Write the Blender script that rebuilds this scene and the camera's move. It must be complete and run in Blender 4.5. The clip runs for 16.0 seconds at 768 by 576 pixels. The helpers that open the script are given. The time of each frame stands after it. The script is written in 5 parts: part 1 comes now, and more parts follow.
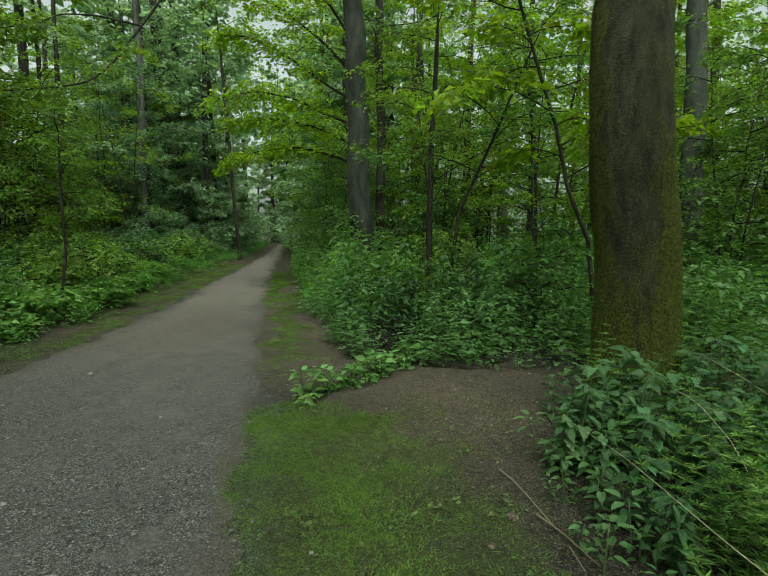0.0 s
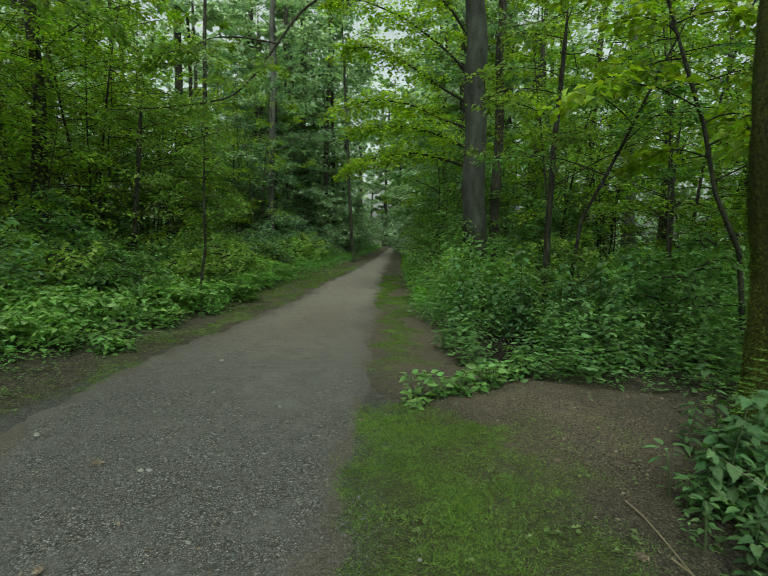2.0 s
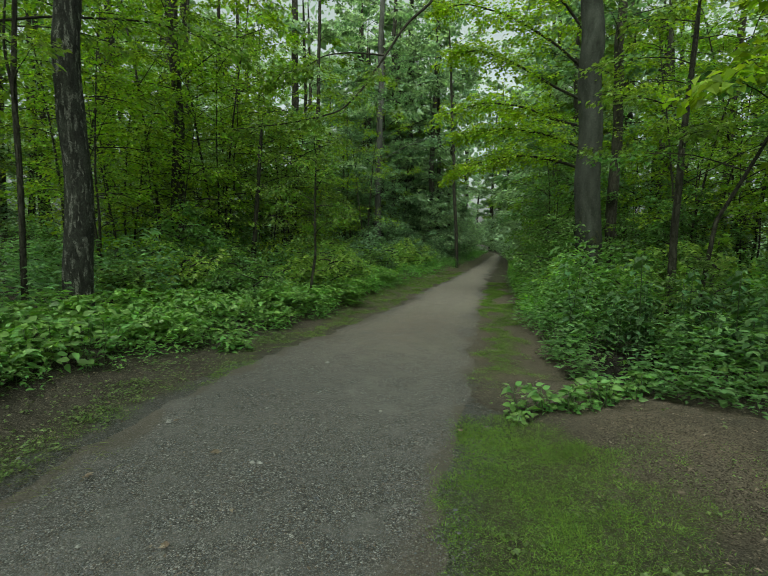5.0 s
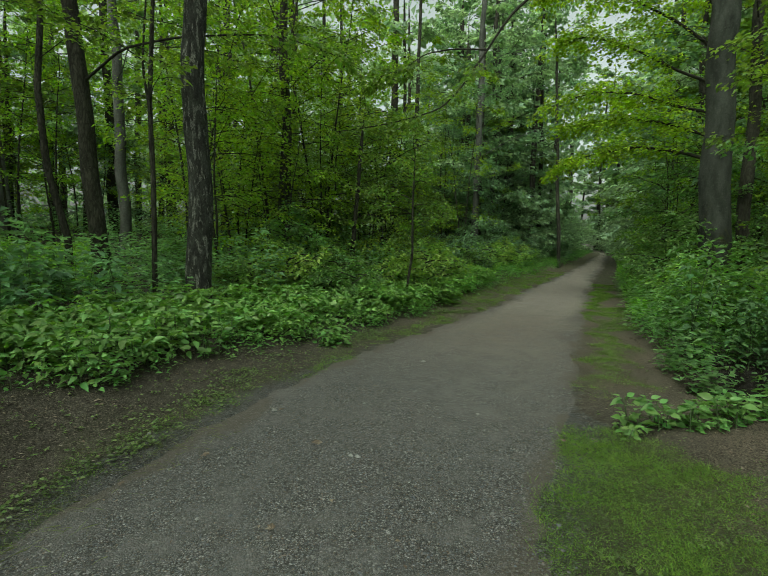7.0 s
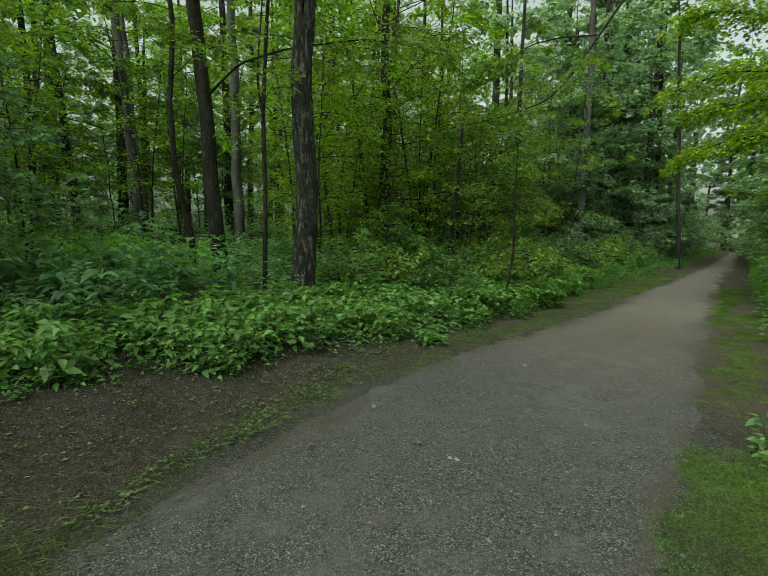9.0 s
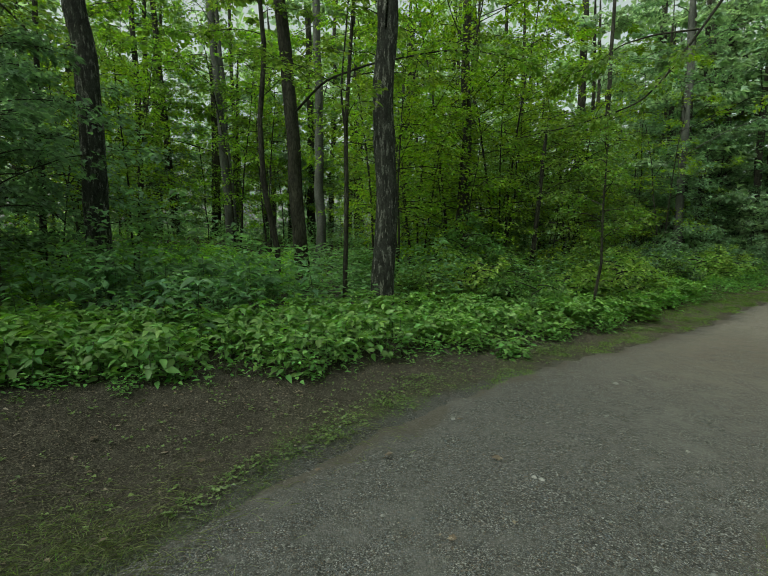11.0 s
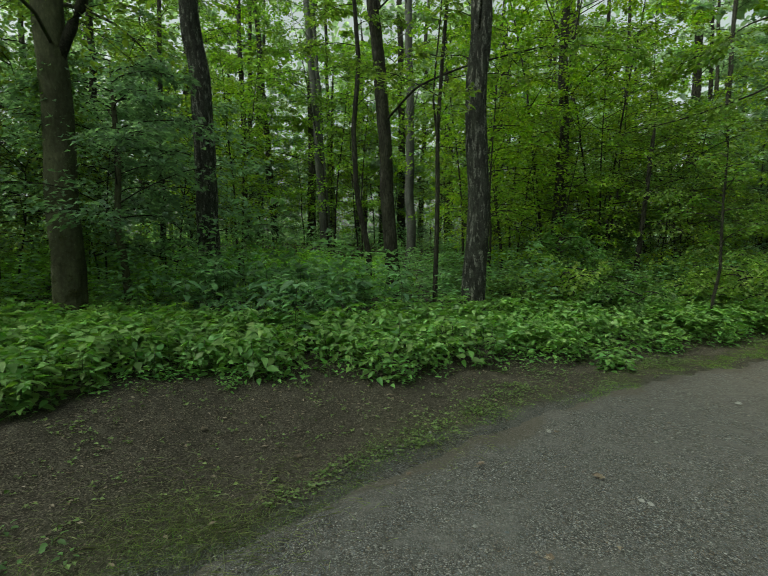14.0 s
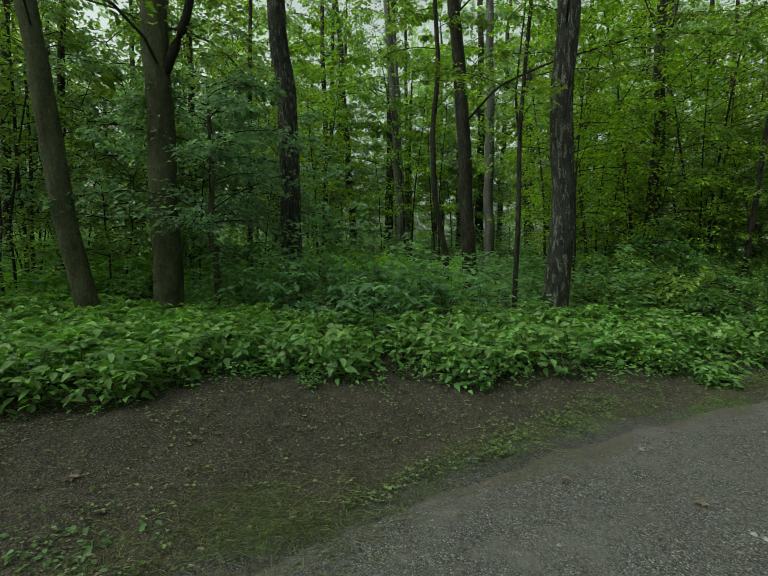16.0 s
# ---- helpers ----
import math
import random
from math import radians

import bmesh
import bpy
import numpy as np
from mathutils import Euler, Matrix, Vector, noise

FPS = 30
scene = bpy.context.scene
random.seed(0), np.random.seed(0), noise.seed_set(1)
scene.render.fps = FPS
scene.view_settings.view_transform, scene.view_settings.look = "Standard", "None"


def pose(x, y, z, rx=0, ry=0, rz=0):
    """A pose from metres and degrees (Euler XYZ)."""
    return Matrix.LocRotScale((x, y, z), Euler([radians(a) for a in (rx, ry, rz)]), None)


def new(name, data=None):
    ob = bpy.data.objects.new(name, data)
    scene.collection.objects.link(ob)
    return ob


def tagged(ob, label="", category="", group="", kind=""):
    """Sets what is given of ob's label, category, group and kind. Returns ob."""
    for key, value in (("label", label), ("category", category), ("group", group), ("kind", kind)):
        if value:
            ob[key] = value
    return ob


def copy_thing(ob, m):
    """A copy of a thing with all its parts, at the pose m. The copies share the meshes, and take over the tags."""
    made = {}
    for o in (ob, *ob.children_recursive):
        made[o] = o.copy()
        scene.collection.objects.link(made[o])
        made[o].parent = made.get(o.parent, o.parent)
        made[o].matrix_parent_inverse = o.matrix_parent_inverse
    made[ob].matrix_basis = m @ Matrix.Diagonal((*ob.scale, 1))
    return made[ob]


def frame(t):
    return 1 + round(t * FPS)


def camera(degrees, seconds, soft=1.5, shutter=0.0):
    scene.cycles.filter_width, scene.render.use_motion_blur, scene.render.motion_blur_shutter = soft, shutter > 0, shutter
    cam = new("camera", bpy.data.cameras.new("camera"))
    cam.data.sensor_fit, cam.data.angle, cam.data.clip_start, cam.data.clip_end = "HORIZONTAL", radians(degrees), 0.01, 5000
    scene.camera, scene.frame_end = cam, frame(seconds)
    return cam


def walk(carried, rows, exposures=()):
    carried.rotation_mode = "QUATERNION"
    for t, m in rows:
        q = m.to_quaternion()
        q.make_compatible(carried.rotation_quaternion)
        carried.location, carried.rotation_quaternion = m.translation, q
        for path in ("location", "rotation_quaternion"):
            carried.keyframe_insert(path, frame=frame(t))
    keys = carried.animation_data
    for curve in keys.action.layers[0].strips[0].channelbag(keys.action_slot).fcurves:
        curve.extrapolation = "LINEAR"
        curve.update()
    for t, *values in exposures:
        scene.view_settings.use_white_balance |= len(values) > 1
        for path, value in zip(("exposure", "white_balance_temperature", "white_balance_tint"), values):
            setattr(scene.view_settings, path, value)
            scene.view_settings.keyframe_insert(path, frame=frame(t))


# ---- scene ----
cam = camera(77.1, 16.0, soft=1.0, shutter=0.4)
PATH = [
    (0.0, pose(0.035, 0.012, 1.608, 83.66, -0.03, 0.22)),
    (0.5, pose(0.000, 0.015, 1.602, 83.61, -0.19, 2.59)),
    (1.0, pose(-0.033, 0.029, 1.601, 83.53, -0.53, 4.86)),
    (1.5, pose(-0.054, 0.034, 1.598, 83.67, -0.91, 8.45)),
    (2.0, pose(-0.040, 0.043, 1.598, 84.13, -1.30, 13.09)),
    (2.5, pose(-0.020, 0.062, 1.595, 84.12, -1.13, 16.06)),
    (3.0, pose(-0.010, 0.067, 1.600, 84.35, -0.75, 17.63)),
    (3.5, pose(-0.014, 0.074, 1.602, 84.47, -0.74, 19.16)),
    (6.0, pose(-0.032, 0.064, 1.619, 84.40, -1.00, 31.16)),
    (6.5, pose(-0.049, 0.070, 1.618, 84.28, -1.05, 34.26)),
    (7.0, pose(-0.065, 0.069, 1.617, 84.19, -0.94, 36.70)),
    (7.5, pose(-0.072, 0.065, 1.623, 84.10, -0.86, 39.14)),
    (8.0, pose(-0.085, 0.065, 1.623, 84.06, -0.90, 41.79)),
    (8.5, pose(-0.104, 0.062, 1.620, 83.98, -0.71, 45.15)),
    (9.0, pose(-0.111, 0.056, 1.621, 83.93, -0.67, 48.07)),
    (11.5, pose(-0.156, 0.028, 1.610, 85.22, -0.67, 59.00)),
    (12.0, pose(-0.159, 0.020, 1.610, 85.21, -0.73, 60.84)),
    (12.5, pose(-0.158, 0.018, 1.608, 85.23, -0.63, 62.54)),
    (13.0, pose(-0.158, 0.008, 1.609, 85.31, -0.82, 63.47)),
    (13.5, pose(-0.153, 0.016, 1.611, 85.43, -0.50, 64.78)),
    (14.0, pose(-0.168, 0.011, 1.614, 85.48, -0.33, 67.60)),
    (14.5, pose(-0.187, 0.010, 1.608, 85.68, -0.58, 70.77)),
    (15.0, pose(-0.192, 0.002, 1.606, 85.74, -0.70, 72.15)),
    (15.5, pose(-0.199, 0.006, 1.603, 85.79, -0.22, 74.69)),
    (16.0, pose(-0.201, -0.005, 1.607, 85.86, -0.48, 76.60)),
]
walk(cam, PATH, ((0.0, 0.62, 6680, -11), (16.0, 0.58, 6740, -10)))

# ---------------------------------------------------------------- world and sun
SUN_EL, SUN_ROT = 50.0, 174.0
world = bpy.data.worlds.new("sky")
scene.world = world
world.use_nodes = True
wt = world.node_tree
bg = wt.nodes["Background"]
sky = wt.nodes.new("ShaderNodeTexSky")
sky.sky_type = "NISHITA"
sky.sun_disc = False
sky.sun_elevation = radians(SUN_EL)
sky.sun_rotation = radians(SUN_ROT)
sky.dust_density = 6.0
sky.air_density = 1.0
grey = wt.nodes.new("ShaderNodeHueSaturation")
grey.inputs["Saturation"].default_value = 0.25
wt.links.new(sky.outputs[0], grey.inputs["Color"])
wt.links.new(grey.outputs[0], bg.inputs[0])
bg.inputs[1].default_value = 0.15
sun = bpy.data.lights.new("sun", "SUN")
sun.energy = 1.5
sun.angle = radians(75)
sun.color = (1.0, 0.95, 0.86)
sun_ob = new("sun", sun)
sun_ob.rotation_euler = (radians(90 - SUN_EL), 0, radians(180 - SUN_ROT))

# ---------------------------------------------------------------- plan of the ground
LEFT_Y = [-30, -8, -3, -0.4, 1.2, 3.3, 5.5, 7.4, 9.4, 13, 16.7, 24, 35, 49, 80, 140]
LEFT_X = [3.5, -0.3, -1.8, -2.6, -3.25, -4.0, -4.4, -4.5, -4.75, -5.2, -6.0, -7.1, -9.0, -11.7, -18.0, -70]
RIGHT_Y = [-30, -8, -3, 0, 2.1, 3.5, 5.5, 7, 9.7, 14.2, 24, 35, 51, 80, 140]
RIGHT_X = [7.0, 2.4, 0.75, -0.25, -0.7, -0.95, -1.35, -1.8, -2.4, -3.4, -5.5, -7.6, -10.8, -16.9, -68]


def left_of(x, y):
    """Metres to the left of the path's left edge."""
    return np.interp(y, LEFT_Y, LEFT_X) - x


def right_of(x, y):
    """Metres to the right of the path's right edge."""
    return x - np.interp(y, RIGHT_Y, RIGHT_X)


def smooth(v, a, b):
    t = np.clip((v - a) / (b - a), 0, 1)
    return t * t * (3 - 2 * t)


_w = np.random.RandomState(5)
WAVES = [(_w.normal(size=3), _w.uniform(0, 6.28)) for _ in range(9)]


def wave(x, y, z, f):
    """Smooth noise about -1 to 1, with features of about 1 / f metres."""
    s = 0.0
    for k, ph in WAVES:
        s = s + np.sin(f * 2.2 * (k[0] * x + k[1] * y + k[2] * z) + ph + 1.7 * np.sin(f * 1.3 * (k[1] * x - k[0] * y) + ph))
    return s / 3.2


def ground_z(x, y):
    x, y = np.asarray(x, float), np.asarray(y, float)
    sl, sr = left_of(x, y), right_of(x, y)
    z = 0.30 * smooth(sl, 0.5, 2.6) + 0.14 * smooth(sl, 2.6, 8)
    z = z + 1.5 * smooth(sl, 7, 24)
    z = z + 0.16 * np.exp(-((x - 0.75) / 0.8) ** 2 - ((y - 4.7) / 0.7) ** 2)
    z = z - 1.3 * np.exp(-((x - 0.16 - 0.2 * (y - 7)) / 0.42) ** 4 - ((y - 6.95) / 0.62) ** 4)
    z = z + 0.25 * smooth(sr, 2.5, 9)
    off = smooth(np.maximum(sl, sr), 0.0, 1.2)
    z = z + off * (0.035 * wave(x, y, 0, 1.1) + 0.09 * wave(x, y, 3, 0.25) * smooth(np.maximum(sl, sr), 1, 5))
    z = z + 0.012 * wave(x, y, 1, 2.6)
    return z


# ---------------------------------------------------------------- materials
def mat(name):
    m = bpy.data.materials.new(name)
    m.use_nodes = True
    n = m.node_tree.nodes
    return m, m.node_tree, n["Principled BSDF"], n["Material Output"]


def node(nt, kind, **inputs):
    nd = nt.nodes.new(kind)
    for k, v in inputs.items():
        nd.inputs[k].default_value = v
    return nd


def mixc(nt, a, b, fac, mode="MIX"):
    m = nt.nodes.new("ShaderNodeMix")
    m.data_type = "RGBA"
    m.blend_type = mode
    for sock, v in ((m.inputs[6], a), (m.inputs[7], b), (m.inputs[0], fac)):
        if isinstance(v, (tuple, list)):
            sock.default_value = (*v, 1) if len(v) == 3 else v
        elif isinstance(v, (int, float)):
            sock.default_value = v
        else:
            nt.links.new(v, sock)
    return m.outputs[2]


def maths(nt, op, a, b=0.0, c=0.0, clamp=False):
    m = nt.nodes.new("ShaderNodeMath")
    m.operation = op
    m.use_clamp = clamp
    for sock, v in zip(m.inputs, (a, b, c)):
        if isinstance(v, (int, float)):
            sock.default_value = v
        else:
            nt.links.new(v, sock)
    return m.outputs[0]


def ramp(nt, fac, lo, hi):
    m = nt.nodes.new("ShaderNodeMapRange")
    m.inputs[1].default_value, m.inputs[2].default_value = lo, hi
    nt.links.new(fac, m.inputs[0])
    return m.outputs[0]


def coords(nt, scale=(1, 1, 1), kind="Object"):
    tc = nt.nodes.new("ShaderNodeTexCoord")
    mp = nt.nodes.new("ShaderNodeMapping")
    mp.inputs["Scale"].default_value = scale
    nt.links.new(tc.outputs[kind], mp.inputs["Vector"])
    return mp.outputs[0]


def noise_tex(nt, vec, scale, detail=4.0, rough=0.55):
    nd = node(nt, "ShaderNodeTexNoise", Scale=scale, Detail=detail, Roughness=rough)
    nt.links.new(vec, nd.inputs["Vector"])
    return nd.outputs["Fac"]


def bump(nt, bsdf, height, strength, dist):
    b = node(nt, "ShaderNodeBump", Strength=strength, Distance=dist)
    nt.links.new(height, b.inputs["Height"])
    nt.links.new(b.outputs[0], bsdf.inputs["Normal"])
    return b


def leaf_mat(name, col, glow=0.42, spread=0.45, hue=0.035, rough=0.45, see=(1.45, 1.75, 0.45), crinkle=0.0):
    m, nt, bs, out = mat(name)
    geo = nt.nodes.new("ShaderNodeNewGeometry")
    info = nt.nodes.new("ShaderNodeObjectInfo")
    isl = geo.outputs["Random Per Island"]
    tc = coords(nt, kind="Object")
    big = noise_tex(nt, tc, 0.7, 2.0)
    hsv = node(nt, "ShaderNodeHueSaturation", Saturation=1.0)
    hsv.inputs["Color"].default_value = (*col, 1)
    h = maths(nt, "MULTIPLY_ADD", isl, hue, 0.5 - hue / 2)
    h = maths(nt, "MULTIPLY_ADD", info.outputs["Random"], hue * 0.8, h)
    nt.links.new(maths(nt, "SUBTRACT", h, hue * 0.4), hsv.inputs["Hue"])
    wob = maths(nt, "FRACT", maths(nt, "MULTIPLY", isl, 17.3))
    v = maths(nt, "MULTIPLY_ADD", wob, spread * 2, 1 - spread)
    v = maths(nt, "MULTIPLY", v, maths(nt, "MULTIPLY_ADD", big, 0.9, 0.55))
    nt.links.new(v, hsv.inputs["Value"])
    c = hsv.outputs[0]
    if crinkle:
        cr = noise_tex(nt, tc, 55.0, 3.0, 0.6)
        c = mixc(nt, mixc(nt, c, (0.68, 0.72, 0.76), 1.0, "MULTIPLY"), c, ramp(nt, cr, 0.36, 0.58))
        bump(nt, bs, cr, crinkle, 0.012)
    nt.links.new(c, bs.inputs["Base Color"])
    bs.inputs["Roughness"].default_value = rough
    bs.inputs["Specular IOR Level"].default_value = 0.35
    tr = nt.nodes.new("ShaderNodeBsdfTranslucent")
    nt.links.new(mixc(nt, c, see, 1.0, "MULTIPLY"), tr.inputs[0])
    mx = nt.nodes.new("ShaderNodeMixShader")
    mx.inputs[0].default_value = glow
    nt.links.new(bs.outputs[0], mx.inputs[1])
    nt.links.new(tr.outputs[0], mx.inputs[2])
    nt.links.new(mx.outputs[0], out.inputs[0])
    return m


LEAF = {
    "dark": leaf_mat("leaf_dark", (0.110, 0.190, 0.064), glow=0.58, see=(1.25, 1.42, 0.62)),
    "mid": leaf_mat("leaf_mid", (0.119, 0.196, 0.045), glow=0.58, see=(1.32, 1.42, 0.55)),
    "bright": leaf_mat("leaf_bright", (0.158, 0.256, 0.032), glow=0.60, see=(1.35, 1.48, 0.42)),
    "verge": leaf_mat("leaf_verge", (0.170, 0.275, 0.072), glow=0.5, see=(1.55, 1.75, 0.6), spread=0.35),
    "fresh": leaf_mat("leaf_fresh", (0.205, 0.322, 0.036), glow=0.62, see=(1.35, 1.48, 0.42)),
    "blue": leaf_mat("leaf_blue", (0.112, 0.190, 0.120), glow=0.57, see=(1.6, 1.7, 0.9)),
    # Distance haze is put into this leaf colour: paler and greyer.
    "far": leaf_mat("leaf_far_haze", (0.215, 0.315, 0.225), glow=0.52, see=(1.7, 1.7, 0.9)),
}
BALSAM = leaf_mat("leaf_balsam", (0.118, 0.230, 0.070), glow=0.36, spread=0.36, rough=0.4)
ELDER = leaf_mat("leaf_elder", (0.108, 0.212, 0.108), glow=0.45, see=(1.5, 1.7, 0.8))
THICKET = leaf_mat("leaf_thicket", (0.098, 0.189, 0.079), glow=0.45, hue=0.025)
HERB = leaf_mat("leaf_herb", (0.150, 0.270, 0.062), glow=0.52)
NETTLE = leaf_mat("leaf_nettle", (0.076, 0.158, 0.066), glow=0.36, spread=0.4, rough=0.6, crinkle=0.8)
CLEAVER = leaf_mat("leaf_cleaver", (0.080, 0.160, 0.030), glow=0.3)
DRYGRASS = leaf_mat("flat_grass", (0.088, 0.108, 0.042), glow=0.2, spread=0.5)
WEED = leaf_mat("leaf_weed", (0.074, 0.122, 0.040), glow=0.25, spread=0.5)
GRASS = leaf_mat("grass_blade", (0.090, 0.152, 0.022), glow=0.3, spread=0.85, hue=0.05)
MOSS = leaf_mat("moss_tuft", (0.094, 0.120, 0.013), glow=0.15, spread=0.7, hue=0.02, rough=0.9)


def bark_mat(name, dark, light, moss=None, moss_at=0.5, vert=0.25, scale=9.0, blotch=0.5, relief=0.02, crack_by=1.0, fall=-0.075, flank=0.0, flake=None):
    m, nt, bs, out = mat(name)
    vec = coords(nt, (1, 1, vert))
    fine = noise_tex(nt, vec, scale * 3.2, 6.0, 0.65)
    vor = node(nt, "ShaderNodeTexVoronoi", Scale=scale * 1.6)
    vor.feature = "DISTANCE_TO_EDGE"
    wob = nt.nodes.new("ShaderNodeVectorMath")
    wob.operation = "MULTIPLY_ADD"
    col = node(nt, "ShaderNodeTexNoise", Scale=scale * 1.2, Detail=4.0)
    nt.links.new(vec, col.inputs["Vector"])
    nt.links.new(col.outputs["Color"], wob.inputs[0])
    wob.inputs[1].default_value = (0.16, 0.16, 0.16)
    nt.links.new(vec, wob.inputs[2])
    nt.links.new(wob.outputs[0], vor.inputs["Vector"])
    crack = ramp(nt, vor.outputs["Distance"], 0.0, 0.22)
    patch = noise_tex(nt, coords(nt, (1, 1, 0.28)), scale * 0.5, 5.0, 0.62)
    c = mixc(nt, dark, light, ramp(nt, patch, blotch - 0.16, blotch + 0.16))
    c = mixc(nt, c, mixc(nt, c, (0.42, 0.40, 0.38), 1.0, "MULTIPLY"), maths(nt, "MULTIPLY", maths(nt, "SUBTRACT", 1.0, crack, clamp=True), crack_by))
    c = mixc(nt, c, mixc(nt, c, (1.5, 1.5, 1.5), 1.0, "MULTIPLY"), ramp(nt, fine, 0.42, 0.75))
    h = maths(nt, "ADD", maths(nt, "MULTIPLY", crack, 0.6 * crack_by), fine)
    lich = ramp(nt, noise_tex(nt, coords(nt, (1, 1, 0.8)), 26.0, 5.0, 0.7), 0.60, 0.68)
    c = mixc(nt, c, tuple(min(1.0, k * 1.6 + 0.02) for k in light), maths(nt, "MULTIPLY", lich, 0.6))
    if flake:
        fl = ramp(nt, noise_tex(nt, coords(nt, (1, 1, 0.24)), 19.0, 4.0, 0.6), 0.545, 0.585)
        c = mixc(nt, c, flake, maths(nt, "MULTIPLY", maths(nt, "MULTIPLY", fl, crack), 0.85))
        h = maths(nt, "ADD", h, maths(nt, "MULTIPLY", fl, 0.5))
    scar = ramp(nt, noise_tex(nt, coords(nt, (1, 1, 1.3)), 4.2, 4.0, 0.65), 0.62, 0.70)
    c = mixc(nt, c, tuple(k * 0.6 for k in dark), maths(nt, "MULTIPLY", scar, 0.75))
    if moss:
        v2 = coords(nt, (1, 1, 0.3 if flank else 0.8))
        mo = noise_tex(nt, v2, 6.5 if flank else 5.0, 6.0, 0.7)
        z = nt.nodes.new("ShaderNodeSeparateXYZ")
        nt.links.new(coords(nt), z.inputs[0])
        low = maths(nt, "MULTIPLY_ADD", z.outputs[2], fall, moss_at)
        if flank:
            u = maths(nt, "MULTIPLY_ADD", z.outputs[1], -0.46, maths(nt, "MULTIPLY", z.outputs[0], 0.89))
            u = maths(nt, "MULTIPLY", u, 2.9)
            low = maths(nt, "ADD", low, maths(nt, "MULTIPLY_ADD", maths(nt, "MULTIPLY", u, u), flank, maths(nt, "MULTIPLY_ADD", u, 0.06, -0.5 * flank)))
        f = ramp(nt, maths(nt, "ADD", mo, low), 0.47, 0.62)
        tuft = noise_tex(nt, coords(nt), 32.0, 5.0, 0.75)
        mc = mixc(nt, moss, tuple(k * 0.18 for k in moss), ramp(nt, tuft, 0.36, 0.64))
        c = mixc(nt, c, mc, f)
        h = maths(nt, "ADD", h, maths(nt, "MULTIPLY", f, maths(nt, "MULTIPLY_ADD", tuft, 2.2, 0.5)))
    nt.links.new(c, bs.inputs["Base Color"])
    bs.inputs["Roughness"].default_value = 0.88
    bs.inputs["Specular IOR Level"].default_value = 0.2
    bump(nt, bs, h, 0.9, relief)
    return m


BARK = {
    "mossy": bark_mat("bark_mossy", (0.021, 0.023, 0.012), (0.064, 0.070, 0.040), moss=(0.105, 0.128, 0.016), moss_at=0.28, vert=0.6, scale=20, blotch=0.5, relief=0.08, crack_by=0.5, fall=-0.11, flank=0.36),
    "grey": bark_mat("bark_grey", (0.034, 0.037, 0.033), (0.082, 0.088, 0.080), moss=(0.06, 0.06, 0.02), moss_at=-0.02, vert=0.6, scale=9, relief=0.01, crack_by=0.25),
    "beech": bark_mat("bark_beech", (0.013, 0.015, 0.012), (0.038, 0.044, 0.037), moss=(0.055, 0.062, 0.02), moss_at=0.05, vert=0.6, scale=14, relief=0.016, crack_by=0.35),
    "plated": bark_mat("bark_plated", (0.030, 0.033, 0.029), (0.094, 0.103, 0.091), vert=0.32, scale=24, blotch=0.54, relief=0.05, crack_by=1.0, flake=(0.33, 0.34, 0.31)),
    "dark": bark_mat("bark_dark", (0.017, 0.017, 0.012), (0.046, 0.047, 0.035), moss=(0.04, 0.042, 0.014), moss_at=-0.05, vert=0.25, scale=10, relief=0.02),
    "brown": bark_mat("bark_brown", (0.035, 0.038, 0.022), (0.080, 0.085, 0.052), moss=(0.055, 0.062, 0.018), moss_at=0.02, vert=0.5, scale=9, relief=0.012, crack_by=0.35),
    "twig": bark_mat("bark_twig", (0.014, 0.014, 0.010), (0.036, 0.037, 0.026), vert=0.5, scale=14, relief=0.003),
}


def stem_mat(name, col):
    m, nt, bs, out = mat(name)
    n = noise_tex(nt, coords(nt, (1, 1, 0.3)), 30, 3)
    nt.links.new(mixc(nt, tuple(k * 0.6 for k in col), col, n), bs.inputs["Base Color"])
    bs.inputs["Roughness"].default_value = 0.6
    return m


STEM = stem_mat("green_stem", (0.05, 0.085, 0.028))
STICK = stem_mat("dead_stick", (0.19, 0.155, 0.105))
STRAW = stem_mat("dry_straw", (0.42, 0.38, 0.27))


